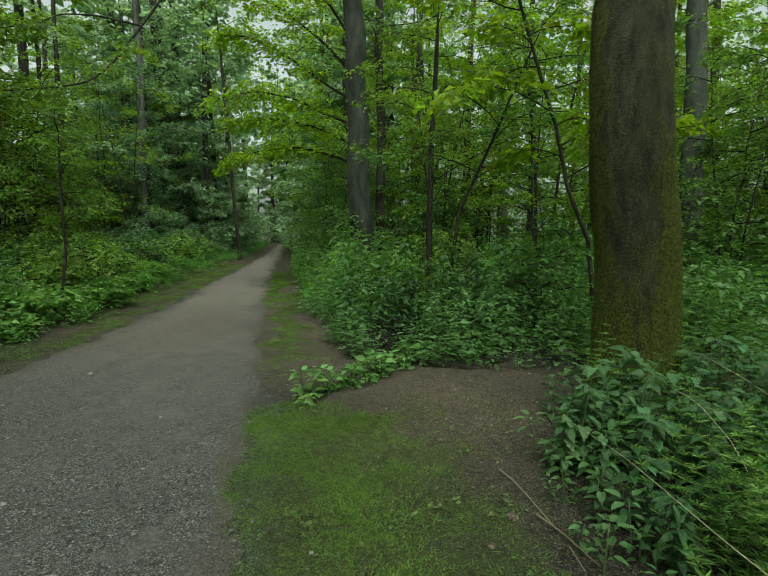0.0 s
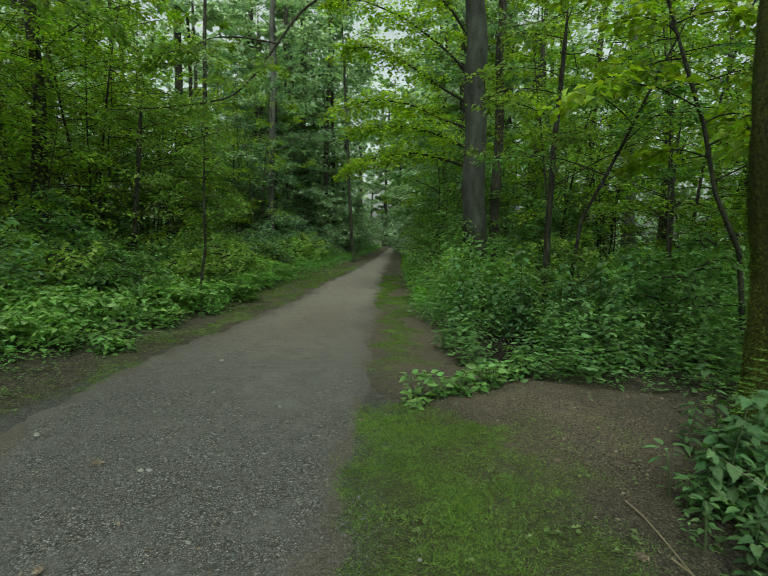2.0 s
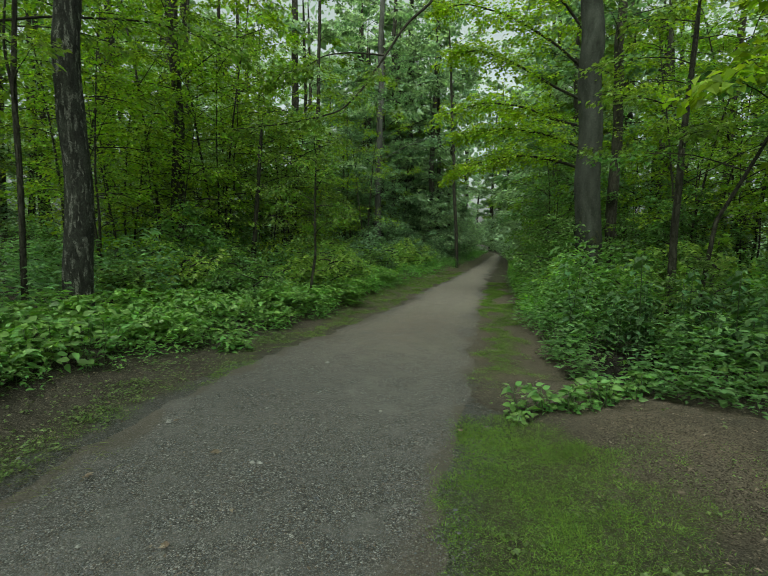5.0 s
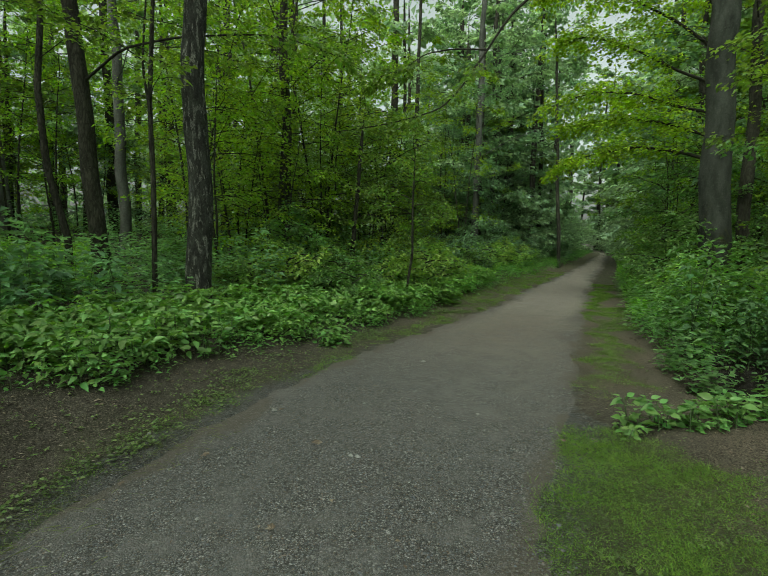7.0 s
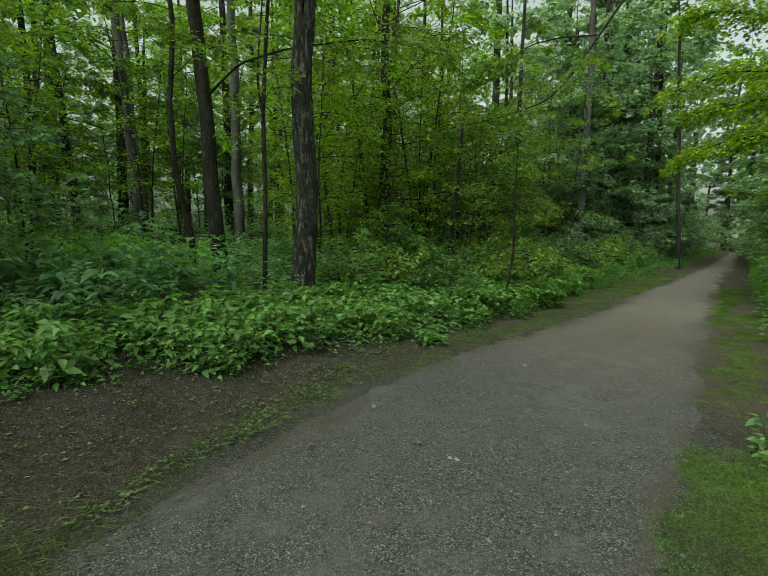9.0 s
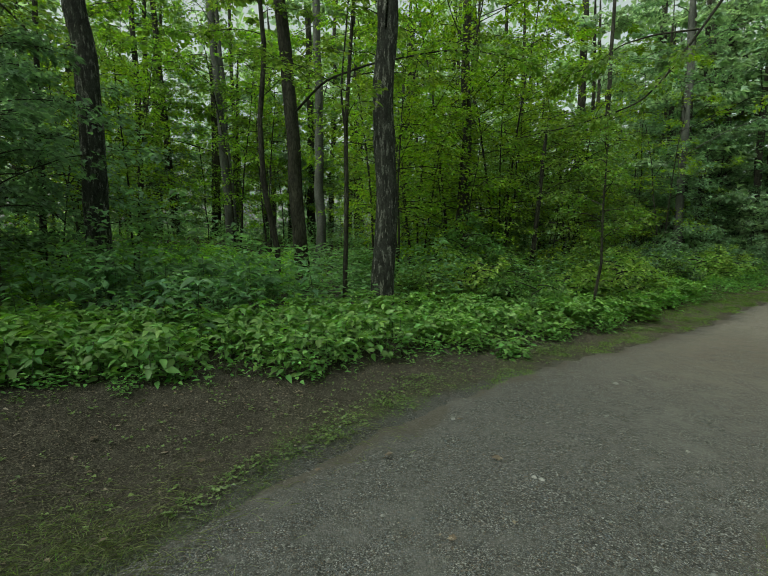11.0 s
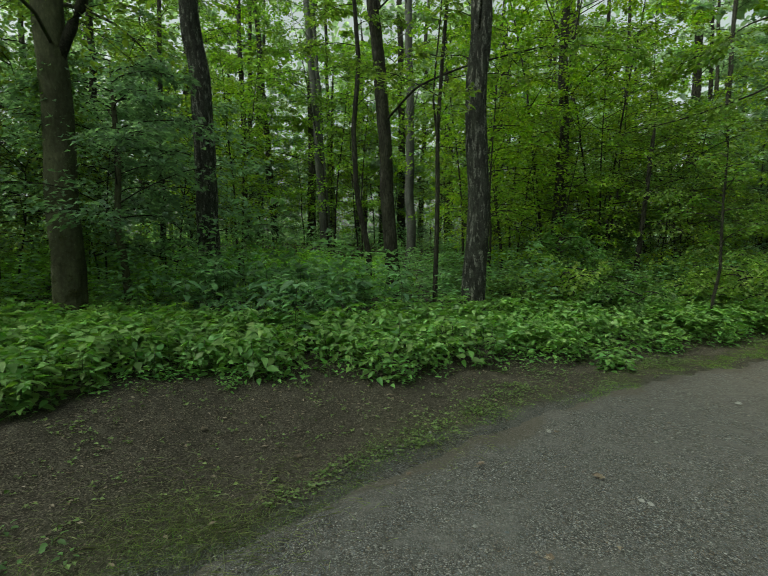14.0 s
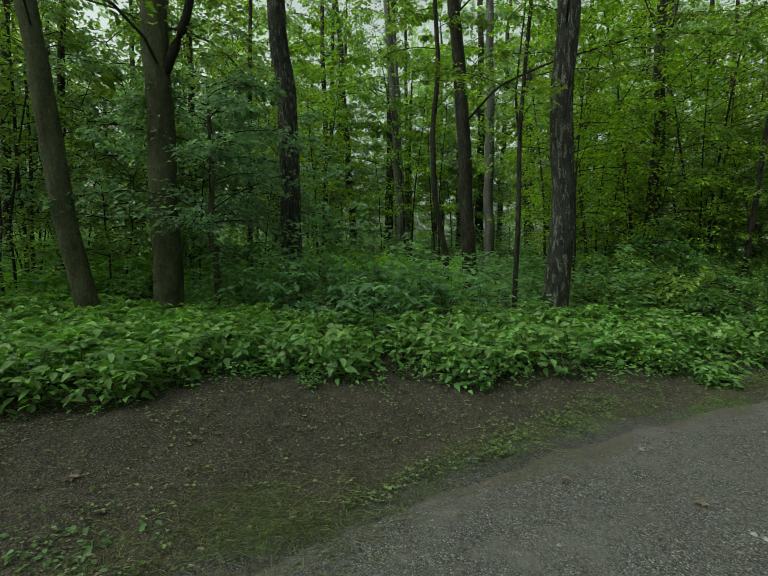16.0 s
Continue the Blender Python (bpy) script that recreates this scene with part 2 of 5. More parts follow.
def gravel_colour(nt, vec):
    """Colour and relief of small grey stones in dust."""
    big = noise_tex(nt, vec, 0.55, 4, 0.6)
    mid = noise_tex(nt, vec, 3.5, 5, 0.65)
    heights, cols = [], None
    for sc in (90.0, 185.0):
        vor = node(nt, "ShaderNodeTexVoronoi", Scale=sc, Randomness=1.0)
        nt.links.new(vec, vor.inputs["Vector"])
        sep = nt.nodes.new("ShaderNodeSeparateColor")
        nt.links.new(vor.outputs["Color"], sep.inputs[0])
        stone = mixc(nt, (0.045, 0.0455, 0.045), (0.31, 0.313, 0.310), maths(nt, "POWER", sep.outputs[0], 2.8))
        stone = mixc(nt, stone, (0.13, 0.105, 0.082), ramp(nt, sep.outputs[1], 0.86, 0.93))
        stone = mixc(nt, stone, (0.11, 0.125, 0.145), ramp(nt, sep.outputs[2], 0.86, 0.92))
        edge = ramp(nt, vor.outputs["Distance"], 0.75, 0.25)
        stone = mixc(nt, mixc(nt, stone, (0.45, 0.45, 0.45), 1.0, "MULTIPLY"), stone, ramp(nt, vor.outputs["Distance"], 0.62, 0.40))
        heights.append(maths(nt, "MULTIPLY", edge, sep.outputs[1]))
        cols = stone if cols is None else mixc(nt, cols, stone, ramp(nt, noise_tex(nt, vec, 25, 2), 0.44, 0.56))
    dust = mixc(nt, (0.057, 0.0575, 0.0565), (0.104, 0.1045, 0.103), ramp(nt, maths(nt, "ADD", mid, big), 0.8, 1.2))
    c = mixc(nt, cols, dust, ramp(nt, maths(nt, "ADD", mid, maths(nt, "MULTIPLY", big, 0.6)), 0.72, 1.08))
    grit = noise_tex(nt, vec, 30.0, 5, 0.8)
    c = mixc(nt, mixc(nt, c, (0.70, 0.70, 0.69), 1.0, "MULTIPLY"), mixc(nt, c, (1.26, 1.27, 1.27), 1.0, "MULTIPLY"), ramp(nt, grit, 0.33, 0.67))
    return c, maths(nt, "ADD", heights[0], maths(nt, "MULTIPLY", heights[1], 0.5)), mid


def attr(nt, name):
    a = nt.nodes.new("ShaderNodeAttribute")
    a.attribute_name = name
    return a.outputs["Fac"]


def ground_mat():
    m, nt, bs, out = mat("forest_soil")
    vec = coords(nt)
    big = noise_tex(nt, vec, 1.3, 5, 0.6)
    mid = noise_tex(nt, vec, 9.0, 6, 0.7)
    fine = noise_tex(nt, vec, 70.0, 5, 0.7)
    c = mixc(nt, (0.027, 0.0255, 0.021), (0.076, 0.0710, 0.060), ramp(nt, mid, 0.32, 0.7))
    c = mixc(nt, c, (0.118, 0.098, 0.076), maths(nt, "MULTIPLY", attr(nt, "trodden"), ramp(nt, big, 0.15, 0.6)))
    vor = node(nt, "ShaderNodeTexVoronoi", Scale=115.0)
    nt.links.new(vec, vor.inputs["Vector"])
    sep = nt.nodes.new("ShaderNodeSeparateColor")
    nt.links.new(vor.outputs["Color"], sep.inputs[0])
    litter = mixc(nt, (0.15, 0.137, 0.108), (0.020, 0.017, 0.013), ramp(nt, sep.outputs[1], 0.2, 0.5))
    c = mixc(nt, c, litter, maths(nt, "MULTIPLY", ramp(nt, sep.outputs[0], 0.52, 0.6), 0.8))
    gc, gh, gm = gravel_colour(nt, vec)
    st = ramp(nt, maths(nt, "ADD", maths(nt, "MULTIPLY", attr(nt, "stony"), 1.1), maths(nt, "MULTIPLY_ADD", mid, 1.2, -0.6)), 0.35, 0.7)
    c = mixc(nt, c, mixc(nt, c, (0.5, 0.5, 0.5), 1.0, "MULTIPLY"), ramp(nt, fine, 0.55, 0.35))
    c = mixc(nt, c, gc, st)
    # Shade of the overhung ditch, put into the soil colour.
    c = mixc(nt, c, (0.010, 0.0095, 0.008), attr(nt, "ditch_shade"))
    g = maths(nt, "MULTIPLY", attr(nt, "grassy"), ramp(nt, maths(nt, "ADD", mid, maths(nt, "MULTIPLY", big, 0.5)), 0.52, 0.85))
    c = mixc(nt, c, mixc(nt, (0.030, 0.046, 0.012), (0.060, 0.085, 0.020), fine), maths(nt, "MULTIPLY", g, 0.5))
    nt.links.new(c, bs.inputs["Base Color"])
    bs.inputs["Roughness"].default_value = 0.95
    bs.inputs["Specular IOR Level"].default_value = 0.15
    h = maths(nt, "ADD", maths(nt, "MULTIPLY", mid, 2.0), fine)
    bump(nt, bs, maths(nt, "ADD", h, maths(nt, "MULTIPLY", gh, st)), 1.0, 0.02)
    return m


def gravel_mat():
    m, nt, bs, out = mat("grey_gravel")
    vec = coords(nt)
    c, h, mid = gravel_colour(nt, vec)
    brown = maths(nt, "MULTIPLY", attr(nt, "leafy"), ramp(nt, mid, 0.3, 0.65))
    c = mixc(nt, c, (0.100, 0.070, 0.046), maths(nt, "MULTIPLY", brown, 0.38))
    # Far gravel paled: dust, and light from the open sky put into the colour.
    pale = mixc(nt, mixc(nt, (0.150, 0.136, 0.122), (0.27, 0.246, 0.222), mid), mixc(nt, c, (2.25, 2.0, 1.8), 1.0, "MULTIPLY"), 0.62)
    c = mixc(nt, c, pale, maths(nt, "MULTIPLY", attr(nt, "dust_light"), 0.82))
    soil = ramp(nt, maths(nt, "ADD", maths(nt, "MULTIPLY", attr(nt, "rim"), 1.1), maths(nt, "MULTIPLY_ADD", noise_tex(nt, vec, 9.0, 6, 0.7), 1.2, -0.6)), 0.35, 0.7)
    c = mixc(nt, c, mixc(nt, (0.042, 0.037, 0.029), (0.102, 0.088, 0.069), noise_tex(nt, vec, 40.0, 4, 0.7)), maths(nt, "MULTIPLY", soil, 0.6))
    nt.links.new(c, bs.inputs["Base Color"])
    bs.inputs["Roughness"].default_value = 0.9
    bs.inputs["Specular IOR Level"].default_value = 0.25
    bump(nt, bs, h, 1.0, 0.010)
    return m


def varied_mat(name, cols, rough=0.8):
    """Colours picked per piece."""
    m, nt, bs, out = mat(name)
    geo = nt.nodes.new("ShaderNodeNewGeometry")
    info = nt.nodes.new("ShaderNodeObjectInfo")
    f = maths(nt, "FRACT", maths(nt, "ADD", geo.outputs["Random Per Island"], info.outputs["Random"]))
    cr = nt.nodes.new("ShaderNodeValToRGB")
    cr.color_ramp.interpolation = "LINEAR"
    while len(cr.color_ramp.elements) < len(cols):
        cr.color_ramp.elements.new(0.5)
    for i, (el, c) in enumerate(zip(cr.color_ramp.elements, cols)):
        el.position = i / (len(cols) - 1)
        el.color = (*c, 1)
    nt.links.new(f, cr.inputs[0])
    n = noise_tex(nt, coords(nt), 40, 4)
    nt.links.new(mixc(nt, cr.outputs[0], mixc(nt, cr.outputs[0], (0.55, 0.55, 0.55), 1.0, "MULTIPLY"), ramp(nt, n, 0.45, 0.7)), bs.inputs["Base Color"])
    bs.inputs["Roughness"].default_value = rough
    return m


SOIL, GRAVEL = ground_mat(), gravel_mat()
PEBBLE = varied_mat("pebble", [(0.05, 0.053, 0.054), (0.095, 0.10, 0.102), (0.078, 0.090, 0.103), (0.115, 0.118, 0.115), (0.088, 0.075, 0.062), (0.10, 0.102, 0.10)])
LITTER = varied_mat("dead_leaf", [(0.10, 0.072, 0.046), (0.20, 0.17, 0.125), (0.055, 0.042, 0.03), (0.14, 0.104, 0.072), (0.24, 0.215, 0.175)])
STONE = varied_mat("pale_stone", [(0.20, 0.205, 0.20), (0.15, 0.155, 0.155), (0.25, 0.25, 0.235)])


# ---------------------------------------------------------------- mesh helpers
def mesh(name, V, F, material, smooth_shade=False):
    V, F = np.asarray(V, np.float32), np.asarray(F, np.int32)
    k = F.shape[1]
    me = bpy.data.meshes.new(name)
    me.vertices.add(len(V))
    me.vertices.foreach_set("co", V.ravel())
    me.loops.add(F.size)
    me.loops.foreach_set("vertex_index", F.ravel())
    me.polygons.add(len(F))
    me.polygons.foreach_set("loop_start", np.arange(0, F.size, k, dtype=np.int32))
    me.polygons.foreach_set("use_smooth", np.full(len(F), smooth_shade))
    me.materials.append(material)
    me.update(calc_edges=True)
    return me


def part(name, me, parent, label=""):
    ob = new(name, me)
    ob.parent = parent
    if label:
        ob["label"] = label
    return ob


def thing(name, label, category, x=0.0, y=0.0, z=0.0, group="", kind=""):
    ob = new(name)
    ob.location = (x, y, z)
    ob.empty_display_size = 0.2
    return tagged(ob, label, category, group, kind)


def join(pieces):
    """Several (V, F) into one."""
    Vs, Fs, n = [], [], 0
    for V, F in pieces:
        Vs.append(V)
        Fs.append(np.asarray(F) + n)
        n += len(V)
    return np.concatenate(Vs), np.concatenate(Fs)


def unit(v):
    return v / np.maximum(np.linalg.norm(v, axis=-1, keepdims=True), 1e-9)


def tube(pts, rad, sides=6, rough=0.0, grain=6.0, flare=0.0, flare_h=0.28):
    """A closed round stem along pts."""
    pts, rad = np.asarray(pts, float), np.asarray(rad, float)
    n = len(pts)
    d = unit(np.gradient(pts, axis=0))
    ref = np.where(np.abs(d[:, 2:3]) > 0.9, [[1.0, 0, 0]], [[0, 0, 1.0]])
    u = unit(np.cross(d, ref))
    v = np.cross(d, u)
    a = np.linspace(0, 2 * np.pi, sides, endpoint=False)
    r = np.repeat(rad[:, None], sides, 1)
    ring = pts[:, None] + r[..., None] * (np.cos(a)[None, :, None] * u[:, None] + np.sin(a)[None, :, None] * v[:, None])
    if rough or flare:
        k = 1 + rough * wave(ring[..., 0] * grain, ring[..., 1] * grain, ring[..., 2] * grain * 0.22, 0.5) + 0.5 * rough * wave(ring[..., 0] * grain * 3, ring[..., 1] * grain * 3, ring[..., 2] * grain * 0.8, 0.5)
        if flare:
            h = pts[:, 2] - pts[0, 2]
            k = k + (flare * np.exp(-h / flare_h))[:, None] * (0.75 + 0.35 * np.sin(5 * a + 0.7)[None])
        ring = pts[:, None] + (ring - pts[:, None]) * k[..., None]
    V = np.concatenate([ring.reshape(-1, 3), pts[-1:], pts[:1]])
    i, j = np.meshgrid(np.arange(n - 1), np.arange(sides), indexing="ij")
    jn = (j + 1) % sides
    q = np.stack([i * sides + j, i * sides + jn, (i + 1) * sides + jn, (i + 1) * sides + j], -1).reshape(-1, 4)
    F = np.concatenate([q[:, [0, 1, 2]], q[:, [0, 2, 3]]])
    jj = np.arange(sides)
    cap = np.stack([(n - 1) * sides + jj, (n - 1) * sides + (jj + 1) % sides, np.full(sides, n * sides)], -1)
    return V, np.concatenate([F, cap])


def diamonds(P, D, N, L, W, fold=0.25):
    """Folded small leaves: base P, tip along D, face N."""
    D, N = unit(D), unit(N)
    S = unit(np.cross(D, N))
    N = np.cross(S, D)
    L, W = L[:, None], W[:, None]
    m = P + D * L * 0.42
    V = np.stack([P, m + S * W * 0.5 + N * W * fold, P + D * L - N * L * 0.08, m - S * W * 0.5 + N * W * fold], 1).reshape(-1, 3)
    b = np.arange(len(P))[:, None] * 4
    F = np.concatenate([b + [0, 1, 2], b + [0, 2, 3]], 1).reshape(-1, 3)
    return V, F


def blades(P, D, N, L, W, droop=0.25):
    """Ovate leaves with a sunk midrib and a drooping tip, eight faces around it."""
    D, N = unit(D), unit(N)
    S = unit(np.cross(D, N))
    N = np.cross(S, D)
    L, W = L[:, None], W[:, None]

    def q(a, s, h):
        return P + D * L * a + S * W * s + N * (W * h - L * droop * a * a)
    V = np.stack([q(0, 0, 0), q(0.14, 0.32, 0.12), q(0.38, 0.5, 0.16), q(0.72, 0.32, 0.12), q(1, 0, 0), q(0.72, -0.32, 0.12), q(0.38, -0.5, 0.16), q(0.14, -0.32, 0.12), q(0.38, 0, 0)], 1).reshape(-1, 3)
    t = np.array([[0, 1, 8], [1, 2, 8], [2, 3, 8], [3, 4, 8], [4, 5, 8], [5, 6, 8], [6, 7, 8], [7, 0, 8]])
    F = (np.arange(len(P))[:, None, None] * 9 + t[None]).reshape(-1, 3)
    return V, F


def ovate(P, D, N, L, W, droop=0.25):
    """Broad leaves, curved along and across, with a sunk midrib and a drawn-out tip."""
    D, N = unit(D), unit(N)
    S = unit(np.cross(D, N))
    N = np.cross(S, D)
    L, W = L[:, None], W[:, None]

    def q(a, s, h):
        return P + D * L * (a - 0.12 * droop * a * a) + S * W * s + N * (W * h - L * droop * a ** 1.7)
    st = [(0.08, 0.22), (0.25, 0.46), (0.47, 0.47), (0.74, 0.25)]
    V = np.stack([q(0, 0, 0), q(1.0, 0, 0)] + [q(a, 0, 0) for a, s in st] + [q(a, s, 0.28 * s) for a, s in st] + [q(a, -s, 0.28 * s) for a, s in st], 1)
    t = []
    for o, flip in ((6, False), (10, True)):
        t1 = [[0, o, 2], [5, o + 3, 1]]
        for i in range(3):
            t1 += [[2 + i, o + i, o + i + 1], [2 + i, o + i + 1, 3 + i]]
        t += [k[::-1] if flip else k for k in t1]
    return V.reshape(-1, 3), (np.arange(len(P))[:, None, None] * 14 + np.array(t)[None]).reshape(-1, 3)


def toothed(P, D, N, L, W, droop=0.25):
    """Heart-shaped leaves with a saw-toothed edge and a sunk midrib."""
    D, N = unit(D), unit(N)
    S = unit(np.cross(D, N))
    N = np.cross(S, D)
    L, W = L[:, None], W[:, None]
    a = np.array([0.0, -0.06, 0.12, 0.16, 0.34, 0.37, 0.56, 0.58, 0.76, 0.77, 1.0])
    s = np.array([0.0, 0.28, 0.47, 0.42, 0.50, 0.40, 0.41, 0.30, 0.26, 0.16, 0.0])

    def q(u, v, h):
        return P + D * L * u + S * W * v + N * (W * h - L * droop * u * u)
    mid = [q(u, 0, 0) for u in (0.15, 0.35, 0.57, 0.77)]
    right = [q(u, v, 0.3 * v) for u, v in zip(a[1:-1], s[1:-1])]
    left = [q(u, -v, 0.3 * v) for u, v in zip(a[1:-1], s[1:-1])]
    V = np.stack([q(0, 0, 0), q(1, 0, 0)] + mid + right + left, 1)
    t = []
    for o, flip in ((6, False), (15, True)):
        t1 = [[0, o, o + 1], [0, o + 1, 2], [2, o + 1, o + 2], [2, o + 2, o + 3], [2, o + 3, 3], [3, o + 3, o + 4], [3, o + 4, o + 5], [3, o + 5, 4], [4, o + 5, o + 6], [4, o + 6, o + 7], [4, o + 7, 5], [5, o + 7, o + 8], [5, o + 8, 1]]
        t += [k[::-1] if flip else k for k in t1]
    n = V.shape[1]
    return V.reshape(-1, 3), (np.arange(len(P))[:, None, None] * n + np.array(t)[None]).reshape(-1, 3)


def spray(rng, A, B, per, size, wide=0.28, shape=diamonds, flat=0.35):
    """Leaves in flat layers along the twigs from A to B."""
    n = len(A)
    A, B = np.repeat(A, per, 0), np.repeat(B, per, 0)
    k = n * per
    d = unit(B - A)
    ln = np.linalg.norm(B - A, axis=1)
    up = np.array([0, 0, 1.0])
    s = unit(np.cross(d, up) + rng.normal(0, 0.15, (k, 3)))
    u = rng.uniform(0.1, 1.05, k) ** 0.85
    side = rng.choice([-1.0, 1.0], k)
    w = side * np.abs(rng.normal(0, 1, k)) * wide * ln * (1.15 - u)
    P = A + (B - A) * u[:, None] + s * w[:, None] + rng.normal(0, 0.05, (k, 3)) * [1, 1, 1.2]
    D = d * rng.uniform(0.2, 1.0, k)[:, None] + s * (side * rng.uniform(0.3, 1.1, k))[:, None] - up * rng.uniform(0.0, 0.5, k)[:, None]
    N = up + rng.normal(0, flat, (k, 3))
    L = size * rng.uniform(0.6, 1.25, k)
    return shape(P, D, N, L, L * rng.uniform(0.6, 0.85, k))


def bough(rng, start, az, length, r0, lift=0.5, sag=0.35, kink=0.05, k=7):
    """Points and radii of a limb that rises and sags."""
    s = np.linspace(0, 1, k)
    a = az + np.cumsum(rng.normal(0, 0.12, k)) * (s > 0)
    step = length / (k - 1)
    xy = np.cumsum(np.stack([np.cos(a), np.sin(a)], 1) * step * (s > 0)[:, None], 0)
    z = length * (lift * s - sag * s * s) + np.cumsum(rng.normal(0, kink * length / k, k)) * (s > 0)
    return np.column_stack([start[0] + xy[:, 0], start[1] + xy[:, 1], start[2] + z]), r0 * (1 - 0.82 * s)


def twigs_of(rng, pts, n, length, low=0.25, droop=0.12):
    """Start and end points of side twigs along a limb."""
    s = np.sort(rng.uniform(low, 1.0, n))
    idx = s * (len(pts) - 1)
    i = np.minimum(idx.astype(int), len(pts) - 2)
    f = (idx - i)[:, None]
    A = pts[i] * (1 - f) + pts[i + 1] * f
    d = unit(pts[i + 1] - pts[i])
    sd = unit(np.cross(d, [0, 0, 1.0]))
    ang = rng.uniform(0.35, 1.15, n) * np.where(np.arange(n) % 2, 1, -1)
    dirn = d * np.cos(ang)[:, None] + sd * np.sin(ang)[:, None]
    dirn[:, 2] += rng.normal(-droop, 0.18, n)
    return A, A + unit(dirn) * (length * rng.uniform(0.5, 1.2, n) * (1.2 - 0.7 * s))[:, None]


def twig_tubes(A, B, r):
    """Thin three-sided twigs."""
    d = unit(B - A)
    u = unit(np.cross(d, [0.3, 0.2, 1.0]))
    v = np.cross(d, u)
    c = [(1, 0), (-0.5, 0.87), (-0.5, -0.87)]
    ring = np.stack([A + r * (a * u + b * v) for a, b in c], 1)
    V = np.concatenate([ring, B[:, None]], 1).reshape(-1, 3)
    t = np.array([[0, 1, 3], [1, 2, 3], [2, 0, 3]])
    return V, (np.arange(len(A))[:, None, None] * 4 + t).reshape(-1, 3)


def axis_at(bends, z):
    z = np.asarray(z, float)
    bz = np.array([b[0] for b in bends], float)
    bx, by = np.array([b[1] for b in bends], float), np.array([b[2] for b in bends], float)
    x, y = np.interp(z, bz, bx), np.interp(z, bz, by)
    if len(bz) > 1:
        h = bz[-1] - bz[0]
        over = np.maximum(z - bz[-1], 0)
        x, y = x + over * (bx[-1] - bx[0]) / h, y + over * (by[-1] - by[0]) / h
    return np.stack([x, y, z], -1)


# ---------------------------------------------------------------- ground and path
def grassy(x, y):
    sl, sr = left_of(x, y), right_of(x, y)
    w = 0.22 * wave(x, y, 7, 1.2)
    a = smooth(sr + 0.5 * w, -0.28, -0.05) * (1 - smooth(x + 1.3 * w + np.interp(y, [1.8, 2.6, 3.4, 4.6], [-0.75, -0.3, 0.05, 0.25]), -0.1, 0.4)) * (1 - smooth(y + 1.6 * w + 0.25 * wave(x, y, 2, 3.0) - 0.3 * x, 4.2, 4.8)) * smooth(y, -6, -3)
    b = smooth(sr + w, -0.05, 0.15) * (1 - smooth(sr + 2 * w, 0.3, 0.8)) * smooth(y, 4.9, 6.5) * np.clip(0.9 + 1.5 * w, 0, 1)
    c = smooth(sl + w, -0.02, 0.15) * (1 - smooth(sl + 2 * w, 0.3, 0.75)) * (0.55 + 1.2 * w + 0.35 * smooth(y, 4, 8))
    d = smooth(sl + w, 0.1, 0.4) * (1 - smooth(sl + w, 1.0, 1.8)) * smooth(y, 9, 13)
    e = smooth(sr, 1.2, 2.5) * smooth(x, 2.0, 3.0) * 0.8
    return np.clip(np.maximum.reduce([a, b, c, d * 0.9, e]), 0, 1)


def float_attr(me, name, values):
    at = me.attributes.new(name, "FLOAT", "POINT")
    at.data.foreach_set("value", np.asarray(values, np.float32))


def make_ground():
    rad = np.concatenate([np.geomspace(0.3, 40, 170), np.geomspace(43, 700, 18)])
    ang = np.linspace(0, 2 * np.pi, 290, endpoint=False)
    R, A = np.meshgrid(rad, ang, indexing="ij")
    x, y = R * np.cos(A), R * np.sin(A)
    z = ground_z(x, y)
    ins = np.minimum(-left_of(x, y), -right_of(x, y))
    z = z - 0.07 * smooth(ins, 0.12, 0.4)
    V = np.concatenate([np.stack([x, y, z], -1).reshape(-1, 3), [[0, 0, float(ground_z(0, 0)) - 0.0]]])
    n, m = R.shape
    i, j = np.meshgrid(np.arange(n - 1), np.arange(m), indexing="ij")
    jn = (j + 1) % m
    q = np.stack([i * m + j, (i + 1) * m + j, (i + 1) * m + jn, i * m + jn], -1).reshape(-1, 4)
    F = np.concatenate([q[:, [0, 1, 2]], q[:, [0, 2, 3]], np.stack([np.arange(m), (np.arange(m) + 1) % m, np.full(m, n * m)], -1)])
    me = mesh("ground", V, F, SOIL, True)
    xs, ys = V[:, 0], V[:, 1]
    float_attr(me, "grassy", grassy(xs, ys))
    strip = 0.9 * smooth(right_of(xs, ys), -0.5, -0.1) * (1 - smooth(right_of(xs, ys), 1.2, 1.8)) * smooth(ys, 4.0, 6.0) * (1 - smooth(ys, 14, 22))
    tr = np.maximum(strip, np.exp(-((xs - 0.6) / 1.1) ** 4 - ((ys - 4.5) / 1.5) ** 4))
    tr = np.maximum(tr, (0.12 + 0.6 * smooth(ys, 6, 10)) * smooth(left_of(xs, ys), -0.4, 0.3) * (1 - smooth(left_of(xs, ys), 1.6, 2.6)))
    float_attr(me, "trodden", np.clip(tr, 0, 1))
    # Where the ditch lies shaded under the nettles, painted dark.
    float_attr(me, "ditch_shade", np.exp(-((xs - 0.16 - 0.2 * (ys - 7)) / 0.55) ** 4 - ((ys - 7.25) / 1.0) ** 4))
    float_attr(me, "stony", (1 - smooth(np.maximum(left_of(xs, ys), right_of(xs, ys)) + 0.15 * wave(xs, ys, 3, 1.3), -0.2, 0.5)) * (1 - 0.6 * smooth(ys, 3.8, 6.5)))
    tagged(new("ground", me), "dark brown forest soil with leaf litter", "ground", kind="structure")


